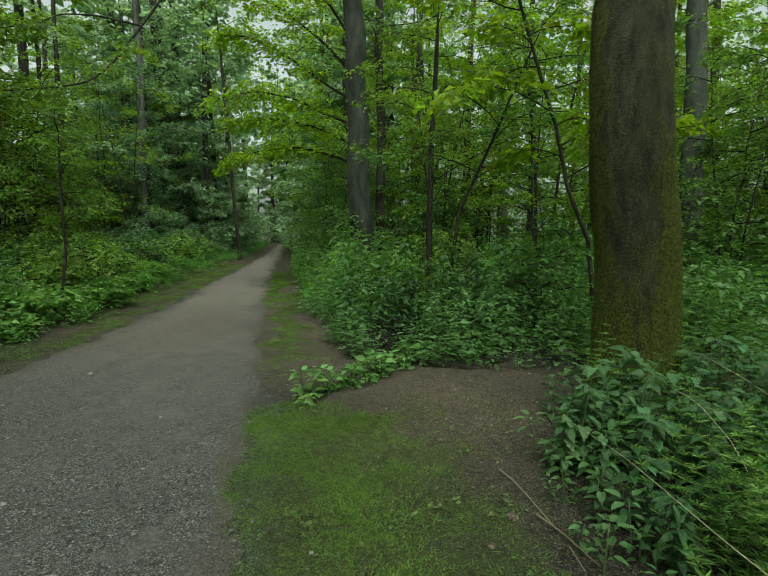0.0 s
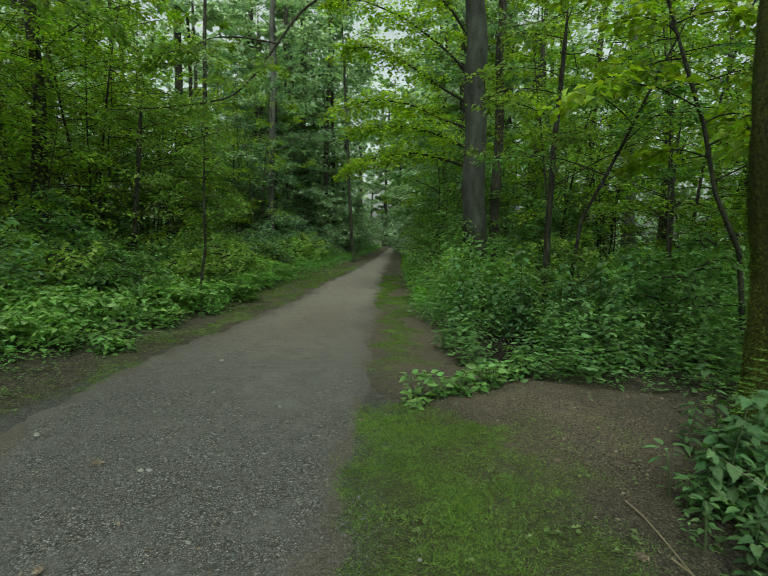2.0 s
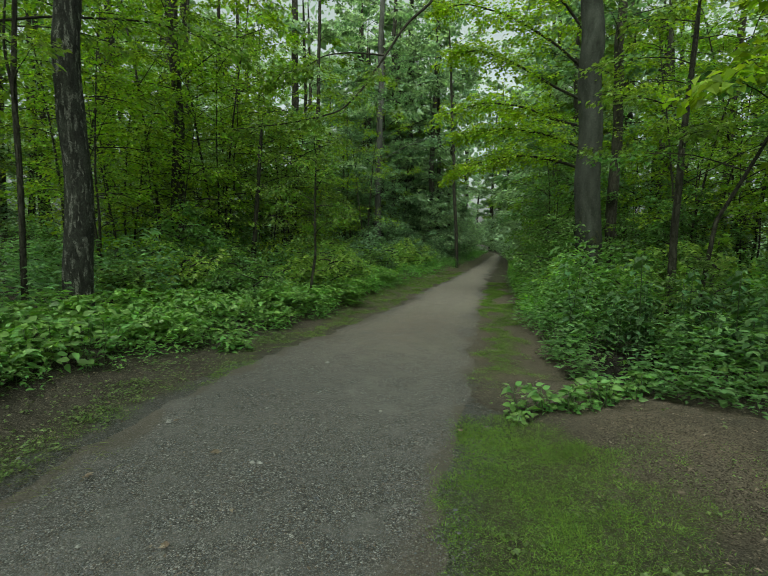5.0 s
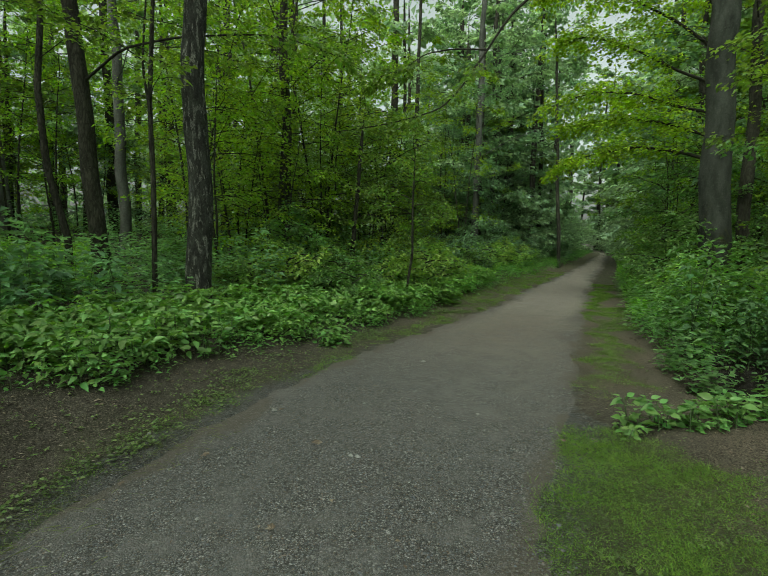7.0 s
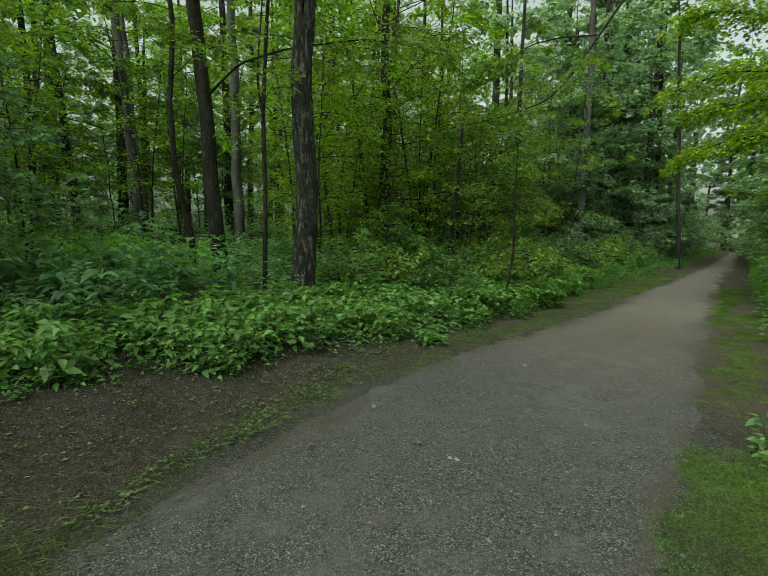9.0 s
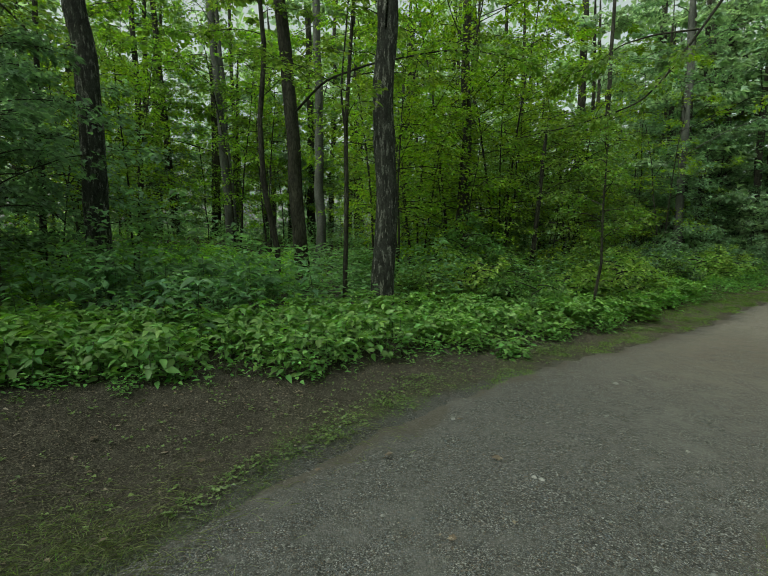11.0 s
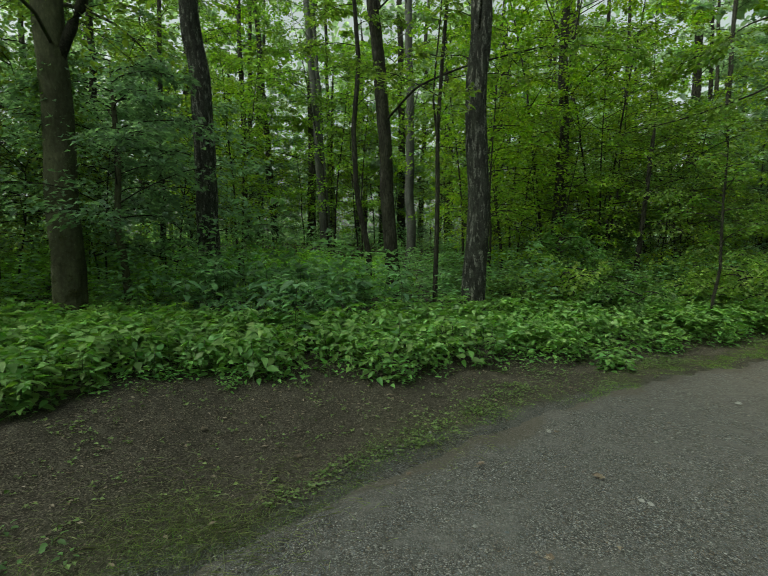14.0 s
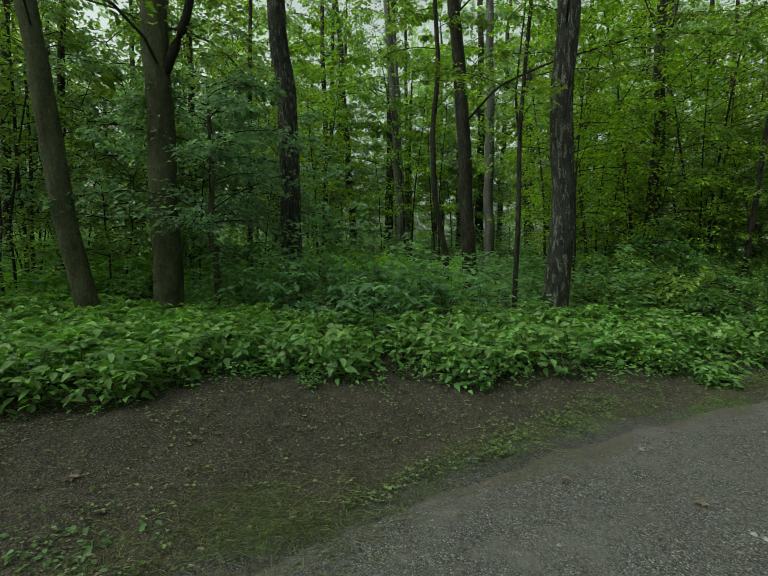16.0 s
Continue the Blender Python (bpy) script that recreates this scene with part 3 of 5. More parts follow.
def make_path():
    y = np.concatenate([np.linspace(-28, -6, 30), np.linspace(-5.8, 14, 230), np.linspace(14.2, 60, 150), np.linspace(61, 135, 40)])
    u = np.concatenate([np.linspace(-0.10, 0.12, 12), np.linspace(0.15, 0.85, 26), np.linspace(0.88, 1.10, 12)])
    Y, U = np.meshgrid(y, u, indexing="ij")
    xl, xr = np.interp(Y, LEFT_Y, LEFT_X), np.interp(Y, RIGHT_Y, RIGHT_X)
    w = xr - xl
    X = xl + w * U + (0.05 + 0.09 * smooth(Y, 8, 16)) * wave(xl + w * U, Y, 11, 0.9) * smooth(np.abs(U - 0.5), 0.3, 0.5)
    e = np.minimum(U, 1 - U) * w
    Z = ground_z(X, Y) + 0.012 - 0.05 * (1 - smooth(e, -0.3, 0.25)) + 0.02 * smooth(e, 0.2, 1.4) + 0.006 * wave(X, Y, 2, 3.0)
    V = np.stack([X, Y, Z], -1).reshape(-1, 3)
    n, m = X.shape
    i, j = np.meshgrid(np.arange(n - 1), np.arange(m - 1), indexing="ij")
    q = np.stack([i * m + j, i * m + j + 1, (i + 1) * m + j + 1, (i + 1) * m + j], -1).reshape(-1, 4)
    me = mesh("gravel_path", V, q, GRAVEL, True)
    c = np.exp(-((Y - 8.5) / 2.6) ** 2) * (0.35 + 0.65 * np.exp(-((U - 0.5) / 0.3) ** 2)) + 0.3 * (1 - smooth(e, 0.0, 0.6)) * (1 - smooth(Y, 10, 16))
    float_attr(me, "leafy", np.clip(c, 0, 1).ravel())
    # Dust and painted light grow along the path, away from its edges.
    float_attr(me, "dust_light", (smooth(Y + 0.8 * wave(X, Y, 6, 0.4), 2.6, 15) * smooth(e + 0.16 * wave(X, Y, 3, 0.7), -0.15, 0.45)).ravel())
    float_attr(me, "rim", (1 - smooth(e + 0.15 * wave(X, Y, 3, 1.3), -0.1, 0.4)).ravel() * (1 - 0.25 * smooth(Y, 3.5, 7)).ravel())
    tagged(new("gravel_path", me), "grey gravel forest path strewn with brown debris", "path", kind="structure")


make_ground()
make_path()


# ---------------------------------------------------------------- trees
GOLD = 2.39996


def tree(name, label, x, y, bends, r, height, bark, leaf, low=6.0, spread=3.5, n_br=12, tw=9, per=26, size=0.11,
         seed=1, sides=14, rough=0.05, flare=0.3, grain=6.0, limbs=(), limb_low=0.15, taper=0.55, flare_h=0.28, turn=0.0, thin=0.7, group="forest trees"):
    rng = np.random.RandomState(seed)
    zb = float(ground_z(x, y)) - 0.05
    root = thing(name, label, "tree", x, y, zb, group)
    bends = [(b[0] - zb, b[1], b[2]) for b in bends]
    zs = np.concatenate([np.linspace(-0.1, 1.0, 14), np.linspace(1.15, min(9, height * 0.6), 40), np.linspace(min(9, height * 0.6) + 0.3, height, 12)])
    ax = axis_at(bends, zs)
    ax[:, 0] += 0.25 * r * wave(zs, 0 * zs + seed, 0, 0.5)
    ax[:, 1] += 0.25 * r * wave(zs, 0 * zs + seed, 5, 0.5)
    rad = r * (1.06 - taper * np.clip(zs / height, 0, 1)) * (1 - 0.9 * smooth(zs, height * 0.8, height))
    V, F = tube(ax, rad, sides, rough, grain / max(r, 0.1) * 0.3, flare, flare_h)
    part("trunk", mesh("trunk", V, F, BARK[bark], True), root)
    leaves, fine = [], []
    for i in range(n_br):
        f = (i + 0.5 + rng.uniform(-0.3, 0.3)) / n_br
        z = low + (height - low) * f * 0.97
        L = spread * rng.uniform(0.65, 1.15) * (1 - 0.55 * f)
        start = axis_at(bends, z)
        pts, rr = bough(rng, start, turn + i * GOLD + rng.normal(0, 0.3), L, max(0.012, r * 0.14 * (1 - 0.5 * f)), rng.uniform(0.25, 0.7), rng.uniform(0.2, 0.5))
        A, B = twigs_of(rng, pts, tw, L * 0.42)
        if group == "surrounding wood":
            fine.append(tube(pts, rr, 4))
        else:
            part("branch", mesh("branch", *tube(pts, rr, 5), BARK[bark] if r > 0.1 else BARK["twig"], True), root)
        fine.append(twig_tubes(A, B, 0.006))
        leaves.append(spray(rng, A, B, int(per * (1 - thin * f)), size))
    for pts, r0, n, tl in limbs:
        pts = np.array(pts, float) - [x, y, zb]
        ks = np.linspace(0, len(pts) - 1, 4 * len(pts))
        q = np.stack([np.interp(ks, np.arange(len(pts)), pts[:, c]) for c in range(3)], 1)
        q[1:-1] = (q[:-2] + q[1:-1] * 2 + q[2:]) / 4
        A, B = twigs_of(rng, q, n, tl, limb_low)
        part("branch", mesh("branch", *tube(q, r0 * (1 - 0.8 * np.linspace(0, 1, len(q))), 7), BARK["twig"], True), root)
        fine.append(twig_tubes(A, B, 0.007))
        leaves.append(spray(rng, A, B, per, size))
    if leaves:
        V, F = join(leaves)
        part("crown", mesh("crown", V, F, LEAF[leaf]), root)
        part("twigwork", mesh("twigwork", *join(fine), BARK["twig"], True), root)["kind"] = "stuff"
    return root


# The crown is out of view, widened to shade ditch, soil and thicket.
mossy = tree("mossy_tree", "thick old trunk with green moss on grey-brown bark", 2.43, 4.62, [(0.3, -0.10, 0), (1.5, -0.03, 0), (3.65, -0.07, 0.04)], 0.345, 17, "mossy", "mid",
             low=7.5, spread=6.5, n_br=22, tw=12, per=40, size=0.13, seed=3, sides=72, rough=0.04, flare=0.20, flare_h=0.6, taper=0.42)


def trunk_moss(root):
    """Tufts of moss on the trunk: all round its foot, and up one flank."""
    rng = np.random.RandomState(90)
    me = [c for c in root.children if c.name.startswith("trunk")][0].data
    V = np.zeros(len(me.vertices) * 3)
    me.vertices.foreach_get("co", V)
    F = np.zeros(len(me.polygons) * 3, int)
    me.polygons.foreach_get("vertices", F)
    V, F = V.reshape(-1, 3), F.reshape(-1, 3)
    T = V[F][V[F][:, :, 2].max(1) < 4.8]
    cr = np.cross(T[:, 1] - T[:, 0], T[:, 2] - T[:, 0])
    w = np.linalg.norm(cr, axis=1)
    n = 150000
    i = rng.choice(len(T), n, p=w / w.sum())
    g = rng.dirichlet((1, 1, 1), n)
    P, N = (T[i] * g[:, :, None]).sum(1), unit(cr[i])
    u, z = 0.89 * N[:, 0] - 0.456 * N[:, 1], P[:, 2]
    lump = wave(P[:, 0] * 9, P[:, 1] * 9, z * 3, 0.8) + 0.6 * wave(P[:, 0] * 26, P[:, 1] * 26, z * 11, 0.8)
    p = smooth(1.5 - z + 0.35 * lump - 0.25 * u, 0.0, 0.6) + 0.75 * smooth(u, -0.35, 0.75) * smooth(lump + 0.25 * (1.5 - z), -0.6, 0.5) + 0.45 * smooth(-u, 0.72, 0.95) * smooth(lump, -0.5, 0.6)
    k = rng.uniform(0, 1, n) < p
    P, N, n = P[k], N[k], int(k.sum())
    D = N * rng.uniform(0.25, 1.0, n)[:, None] + rng.normal(0, 0.55, (n, 3)) - [0, 0, 0.45]
    L = rng.uniform(0.007, 0.019, n)
    part("moss", mesh("moss", *diamonds(P - 0.003 * N, D, N + rng.normal(0, 0.4, (n, 3)), L, L * 0.34), MOSS), root, "yellow-green tufts of moss")["kind"] = "stuff"


trunk_moss(mossy)
tree("beech_tree", "smooth grey trunk with dark knots behind the undergrowth", 6.9, 11.0, [(0.9, 0, 0), (2.5, -0.04, 0.02), (6.7, -0.09, 0.06)], 0.235, 18, "grey", "bright",
     low=5.5, spread=4.5, n_br=14, per=32, size=0.13, seed=4)
tree("beech_tree", "tall grey-barked tree beside the gravel path", -0.54, 13.5, [(0.8, 0, 0), (3.3, -0.12, 0), (7.8, -0.32, -0.02)], 0.31, 19, "beech", "mid",
     low=10, spread=3.6, n_br=9, per=28, size=0.13, seed=5, sides=28, rough=0.03,
     limb_low=0.55, limbs=[([(-0.85, 13.4, 9.2), (-2.6, 12.8, 8.9), (-4.0, 12.0, 8.2), (-4.42, 11.8, 7.5), (-4.98, 11.57, 7.0), (-5.5, 11.35, 6.15), (-6.0, 11.1, 5.35), (-6.42, 10.84, 4.85), (-7.48, 10.14, 4.5), (-8.6, 9.4, 4.3)], 0.050, 14, 1.0),
            ([(-5.47, 11.35, 6.25), (-6.2, 10.97, 6.3), (-6.76, 10.64, 6.2), (-7.2, 10.35, 5.85), (-8.3, 9.8, 5.5)], 0.024, 12, 0.9)])
tree("beech_tree", "slim dark trunk behind a thicker grey one", -0.1, 16.0, [(1.3, 0, 0), (6.7, -0.09, 0)], 0.16, 16, "dark", "dark", low=5, spread=3.5, n_br=12, per=30, size=0.13, seed=6)
tree("ash_tree", "slender grey tree leaning a little over low shrubs", -10.6, 21.5, [(1.6, 0, 0), (4.4, 0.07, 0), (10.3, 0.06, 0)], 0.17, 17, "grey", "blue", low=5, spread=4, n_br=15, per=30, size=0.15, seed=7)
tree("birch_tree", "thin pale trunk deep in the wood", 6.25, 25.2, [(0.6, 0, 0), (4.1, -0.19, 0)], 0.19, 17, "grey", "far", low=4.8, spread=4, n_br=15, per=30, size=0.16, seed=8)
tree("oak_tree", "straight trunk with dark plated bark and knots behind balsam", -7.37, 4.68, [(0.7, 0, 0), (5.8, 0.0, 0)], 0.19, 18, "plated", "mid",
     low=4.8, spread=4.2, n_br=17, per=32, size=0.12, seed=9, sides=24, rough=0.05)
tree("alder_tree", "dark leaning trunk with a side branch", -11.61, 4.98, [(1.1, 0, 0), (3.54, -0.08, -0.2), (7.7, -0.19, -0.45)], 0.175, 17, "dark", "mid", low=6.5, spread=3.6, n_br=11, per=22, size=0.13, seed=10, limb_low=0.5,
     limbs=[([(-11.55, 4.8, 4.9), (-10.75, 5.18, 5.48), (-9.63, 5.78, 5.65), (-8.31, 6.65, 5.69), (-7.51, 6.97, 5.5), (-6.6, 7.3, 5.1)], 0.032, 16, 1.0)])
tree("oak_tree", "dark rough trunk rising from tall herbs", -10.62, 0.54, [(1.05, 0, 0), (2.8, 0, -0.09), (6.2, -0.01, -0.29)], 0.21, 18, "plated", "mid", low=6.5, spread=3.8, n_br=11, per=22, size=0.12, seed=11, sides=18)
tree("maple_tree", "brown trunk forked high up with ivy around it", -8.66, -1.53, [(0.76, 0, 0), (3.3, 0.01, -0.08), (5.1, 0.03, -0.15)], 0.215, 17, "brown", "mid", low=4.0, spread=4.8, n_br=22, tw=10, per=34, size=0.12, seed=12, sides=18,
     limbs=[([(-8.63, -1.66, 4.2), (-8.4, -1.2, 5.2), (-8.3, -0.95, 6.5), (-8.2, -0.8, 9)], 0.09, 14, 1.2)])
tree("maple_tree", "slanting brown trunk in balsam plants", -7.79, -2.51, [(0.69, 0, 0), (2.0, 0.07, -0.21), (4.85, 0.19, -0.51)], 0.145, 15, "brown", "mid", low=3.8, spread=4.4, n_br=20, tw=10, per=32, size=0.12, seed=13)
tree("alder_tree", "dark straight trunk among leafy saplings", -11.24, 10.1, [(1.8, 0, 0), (6.6, -0.04, -0.04)], 0.15, 16, "dark", "bright", low=5, spread=4, n_br=13, per=32, size=0.12, seed=14)
tree("ash_tree", "pale grey bent trunk deep among the trees", -21.35, 5.85, [(1.9, 0, 0), (3.9, -0.05, -0.19), (10.5, -0.15, -0.59)], 0.175, 17, "grey", "mid", low=5.5, spread=4, n_br=16, per=28, size=0.15, seed=15)
tree("ash_tree", "straight pale grey trunk deep among the trees", -17.3, 8.16, [(1.7, 0, 0), (10.9, -0.06, -0.13)], 0.18, 18, "grey", "bright", low=5.5, spread=4, n_br=16, per=28, size=0.14, seed=16)
tree("alder_tree", "thin crooked dark trunk", -11.83, 4.43, [(1.5, 0, 0), (2.9, -0.1, -0.27), (4.6, -0.15, -0.41), (6.4, -0.11, -0.31)], 0.075, 11, "dark", "mid", low=4.5, spread=2.5, n_br=10, per=24, size=0.11, seed=17, sides=9)
tree("alder_tree", "thin dark trunk far among the trees", -24.97, 2.85, [(2.4, 0, 0), (9.7, 0, -0.13)], 0.15, 16, "dark", "mid", low=5, spread=4, n_br=15, per=28, size=0.16, seed=18, sides=9)
tree("alder_tree", "thin dark leaning trunk far among the trees", -26.74, 4.62, [(2.3, 0, 0), (11.7, -0.11, -0.72)], 0.18, 17, "dark", "mid", low=5.5, spread=4, n_br=16, per=28, size=0.16, seed=19, sides=9)
tree("alder_tree", "thin dark trunk with a forked top", -16.1, -0.57, [(1.9, 0, 0), (7.3, 0, 0.05)], 0.085, 12, "dark", "mid", low=5, spread=3, n_br=10, per=26, size=0.13, seed=20, sides=9)
tree("alder_tree", "dark upright trunk at the back of the wood", -14.76, -6.62, [(2.1, 0, 0), (8, -0.06, 0.14)], 0.11, 15, "dark", "mid", low=5, spread=3.5, n_br=12, per=28, size=0.13, seed=21, sides=9)
tree("alder_tree", "dark slim trunk half hidden by leaves", -13.3, -4.87, [(1.7, 0, 0), (7.5, -0.08, 0.22)], 0.095, 14, "dark", "mid", low=4.5, spread=3.2, n_br=12, per=28, size=0.13, seed=22, sides=9)
tree("alder_tree", "dark thin trunk between two thicker ones", -18.0, -2.48, [(2.2, 0, 0), (9.1, 0.01, -0.06)], 0.125, 15, "dark", "mid", low=6, spread=3.5, n_br=12, per=28, size=0.14, seed=23, sides=9)
tree("alder_tree", "dark trunk at the bend of the path", -9.1, 30.0, [(0.6, 0, 0), (6.5, -0.33, -0.1)], 0.11, 16, "dark", "blue", low=5, spread=4, n_br=12, per=30, size=0.16, seed=24, sides=9)
tree("ash_tree", "grey slanting trunk beyond the herbs", -23.3, 6.6, [(1.9, 0, 0), (9.5, -0.13, -0.48)], 0.13, 16, "grey", "mid", low=5, spread=4, n_br=15, per=28, size=0.15, seed=25, sides=9)
# overhanging maple with bright leaves over the path
tree("maple_tree", "young maple with bright yellow-green leaves over the path", -0.72, 15.3, [(0.5, 0, 0), (4.2, -0.1, -0.1), (9, -0.35, -0.2)], 0.10, 10, "dark", "fresh",
     low=4.5, spread=3.2, n_br=9, per=36, size=0.105, seed=26, turn=2.6,
     limbs=[([(-0.8, 15.2, 3.7), (-1.5, 14.8, 3.95), (-2.47, 14.3, 4.12), (-3.15, 14.16, 4.03), (-3.8, 14.0, 3.9), (-4.4, 13.8, 3.6)], 0.05, 52, 1.2),
            ([(-0.85, 15.2, 4.3), (-1.9, 14.6, 4.7), (-3.0, 14.2, 4.9), (-4.2, 13.8, 4.7)], 0.045, 56, 1.3),
            ([(-0.85, 15.1, 4.9), (-1.6, 14.9, 5.1), (-2.6, 14.4, 5.5), (-3.6, 14.0, 5.6), (-4.6, 13.7, 5.3)], 0.045, 48, 1.4),
            ([(-0.9, 15.1, 5.6), (-1.7, 14.9, 6.0), (-2.8, 14.5, 6.7), (-3.8, 14.1, 7.1), (-4.4, 13.9, 7.0)], 0.045, 48, 1.4),
            ([(-0.95, 15.1, 6.4), (-1.8, 14.8, 7.2), (-3.0, 14.4, 8.0), (-4.2, 14.0, 8.4), (-5.0, 13.7, 8.2)], 0.045, 50, 1.4),
            ([(-1.0, 15.1, 7.4), (-1.7, 14.9, 8.4), (-2.8, 14.5, 9.3), (-4.0, 14.2, 9.7)], 0.045, 44, 1.4)])
# small stems
tree("sapling", "slender young tree with a curved stem and yellow-green leaves", 3.1, 7.0, [(0.4, 0, 0), (1.53, -0.15, 0), (2.29, -0.45, 0.1), (3.12, -0.62, 0.15), (3.82, -0.84, 0.2), (4.91, -1.15, 0.3)], 0.034, 6.5, "twig", "bright",
     low=2.2, spread=2.1, n_br=16, tw=9, per=20, size=0.14, seed=30, sides=7, flare=0)
tree("sapling", "dark thin sapling in the shrubs", 0.93, 10.0, [(1.1, 0, 0), (3.3, 0.02, 0), (5, 0.1, 0)], 0.07, 6.5, "dark", "mid", low=2.6, spread=2.2, n_br=13, tw=8, per=22, size=0.10, seed=31, sides=8, flare=0.1)
tree("sapling", "forked thin sapling in the shrubs", 1.24, 8.9, [(0.9, 0, 0), (2.0, 0.11, 0), (3.2, 0.65, -0.1), (5, 1.4, -0.2)], 0.036, 5.5, "dark", "dark", low=2.4, spread=1.9, n_br=12, tw=8, per=20, size=0.10, seed=32, sides=7, flare=0)
tree("sapling", "small crooked sapling at the verge", -6.14, 9.13, [(0.7, 0, 0), (1.3, 0.08, 0.05), (2.5, 0.06, 0.04)], 0.033, 3.6, "dark", "mid", low=1.6, spread=1.3, n_br=11, tw=7, per=18, size=0.09, seed=33, sides=7, flare=0)
tree("sapling", "short dark sapling under leafy boughs", -9.2, 10.7, [(0.7, 0, 0), (2.4, 0.1, 0.09)], 0.075, 5, "dark", "mid", low=1.9, spread=2.2, n_br=12, tw=8, per=22, size=0.10, seed=34, sides=8, flare=0.1)
tree("sapling", "thin twin-stemmed young tree beside an oak", -8.23, 4.39, [(0.9, 0, 0), (3.9, 0.01, 0.01), (6.1, 0.07, 0.12)], 0.048, 8.5, "dark", "mid", low=3.2, spread=1.7, n_br=13, tw=7, per=18, size=0.11, seed=35, sides=8, flare=0,
     limbs=[([(-8.22, 4.4, 3.6), (-8.26, 4.3, 4.4), (-8.2, 4.42, 6.0), (-8.15, 4.5, 8)], 0.026, 8, 0.9)])
tree("sapling", "hooked brown stem with blue-green leaves", -8.96, -0.85, [(0.8, 0, 0), (1.4, 0.01, -0.05), (1.9, 0.01, -0.13), (3, -0.05, -0.1)], 0.062, 4.2, "brown", "blue", low=1.5, spread=2.5, n_br=18, tw=10, per=30, size=0.10, seed=36, thin=0.3, sides=8, flare=0.1)


# ---------------------------------------------------------------- shrubs and young growth
def shrub(name, label, seed, height, spread, leaf, stems=3, n_br=16, tw=8, per=22, size=0.10, low=0.12, bark="twig"):
    """A many-stemmed shrub or young tree, leafy nearly to the ground."""
    rng = np.random.RandomState(seed)
    root = thing(name, label, "shrub", group="understorey")
    leaves, woods = [], []
    for s in range(stems):
        az = s * 2 * np.pi / stems + rng.uniform(0, 1)
        lean = rng.uniform(0.08, 0.28) * (stems > 1)
        k = np.linspace(0, 1, 9)
        h = height * rng.uniform(0.8, 1.0)
        pts = np.stack([np.cos(az) * (0.1 + lean * h * k ** 1.4), np.sin(az) * (0.1 + lean * h * k ** 1.4), h * k - 0.1], 1) + np.cumsum(rng.normal(0, 0.055, (9, 3)), 0) * [1, 1, 0]
        V, F = tube(pts, 0.0042 * height * (1.05 - k), 6)
        part("stem", mesh("stem", V, F, BARK[bark], True), root)
        for i in range(n_br):
            f = low + (1 - low) * (i + rng.uniform(0, 1)) / n_br
            st = np.array([np.interp(f, k, pts[:, c]) for c in range(3)])
            L = spread * rng.uniform(0.6, 1.1) * (1 - 0.6 * f ** 2) * (0.6 + 0.4 * min(1, f * 3))
            bp, br = bough(rng, st, i * GOLD + s, L, 0.013, rng.uniform(0.15, 0.7), rng.uniform(0.2, 0.5), k=5)
            A, B = twigs_of(rng, bp, tw, L * 0.45, 0.15)
            woods.append(join([tube(bp, br, 4), twig_tubes(A, B, 0.004)]))
            leaves.append(spray(rng, A, B, per, size))
    V, F = join(woods)
    part("twigwork", mesh("twigwork", V, F, BARK["twig"], True), root)["kind"] = "stuff"
    V, F = join(leaves)
    part("foliage", mesh("foliage", V, F, LEAF[leaf]), root)
    return root


def scatter(bases, spots, seed, lo=0.8, hi=1.2):
    """Stand copies of the bases at the spots; the bases take the first ones."""
    rng = np.random.RandomState(seed)
    for i, (x, y) in enumerate(spots):
        s = rng.uniform(lo, hi)
        m = pose(x, y, float(ground_z(x, y)) - 0.03, 0, 0, rng.uniform(0, 360)) @ Matrix.Scale(s, 4)
        if i < len(bases):
            bases[i].matrix_basis = m
        else:
            copy_thing(bases[i % len(bases)], m)


# bearings kept free of shrubs so trunks show from the camera: bearing, half width, length
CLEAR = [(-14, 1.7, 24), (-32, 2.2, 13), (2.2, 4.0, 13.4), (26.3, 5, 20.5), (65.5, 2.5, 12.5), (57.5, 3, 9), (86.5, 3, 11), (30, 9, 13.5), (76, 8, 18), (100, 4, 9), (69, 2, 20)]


def polar(rng, n, az0, az1, d0, d1, keep=None, gap=1.2):
    """Random places by bearing (degrees left of +y) and distance."""
    out = []
    for _ in range(n * 30):
        a, d = radians(rng.uniform(az0, az1)), math.sqrt(rng.uniform(d0 * d0, d1 * d1))
        x, y = -d * math.sin(a), d * math.cos(a)
        if left_of(x, y) < (4.8 if y > 8 else 2.2) and right_of(x, y) < 2.3:
            continue
        deg = math.degrees(a)
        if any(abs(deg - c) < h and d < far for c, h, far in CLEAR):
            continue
        if keep and not keep(x, y):
            continue
        if all((x - p) ** 2 + (y - q) ** 2 > gap * gap for p, q in out):
            out.append((x, y))
            if len(out) == n:
                break
    return out


prng = np.random.RandomState(77)
hazel_mid = [shrub("hazel_shrub", "tall leafy hazel with mid-green layered leaves", 100 + i, h, 2.6, "mid", stems=2, tw=7, per=15, size=0.103, low=0.22) for i, h in enumerate((5.2, 6.8, 8.4))]
hazel_bright = [shrub("maple_shrub", "tall young maples with yellow-green leaves", 110 + i, h, 2.9, "bright", stems=2, tw=7, per=15, size=0.107, low=0.2) for i, h in enumerate((7.0, 9.0, 11.0))]
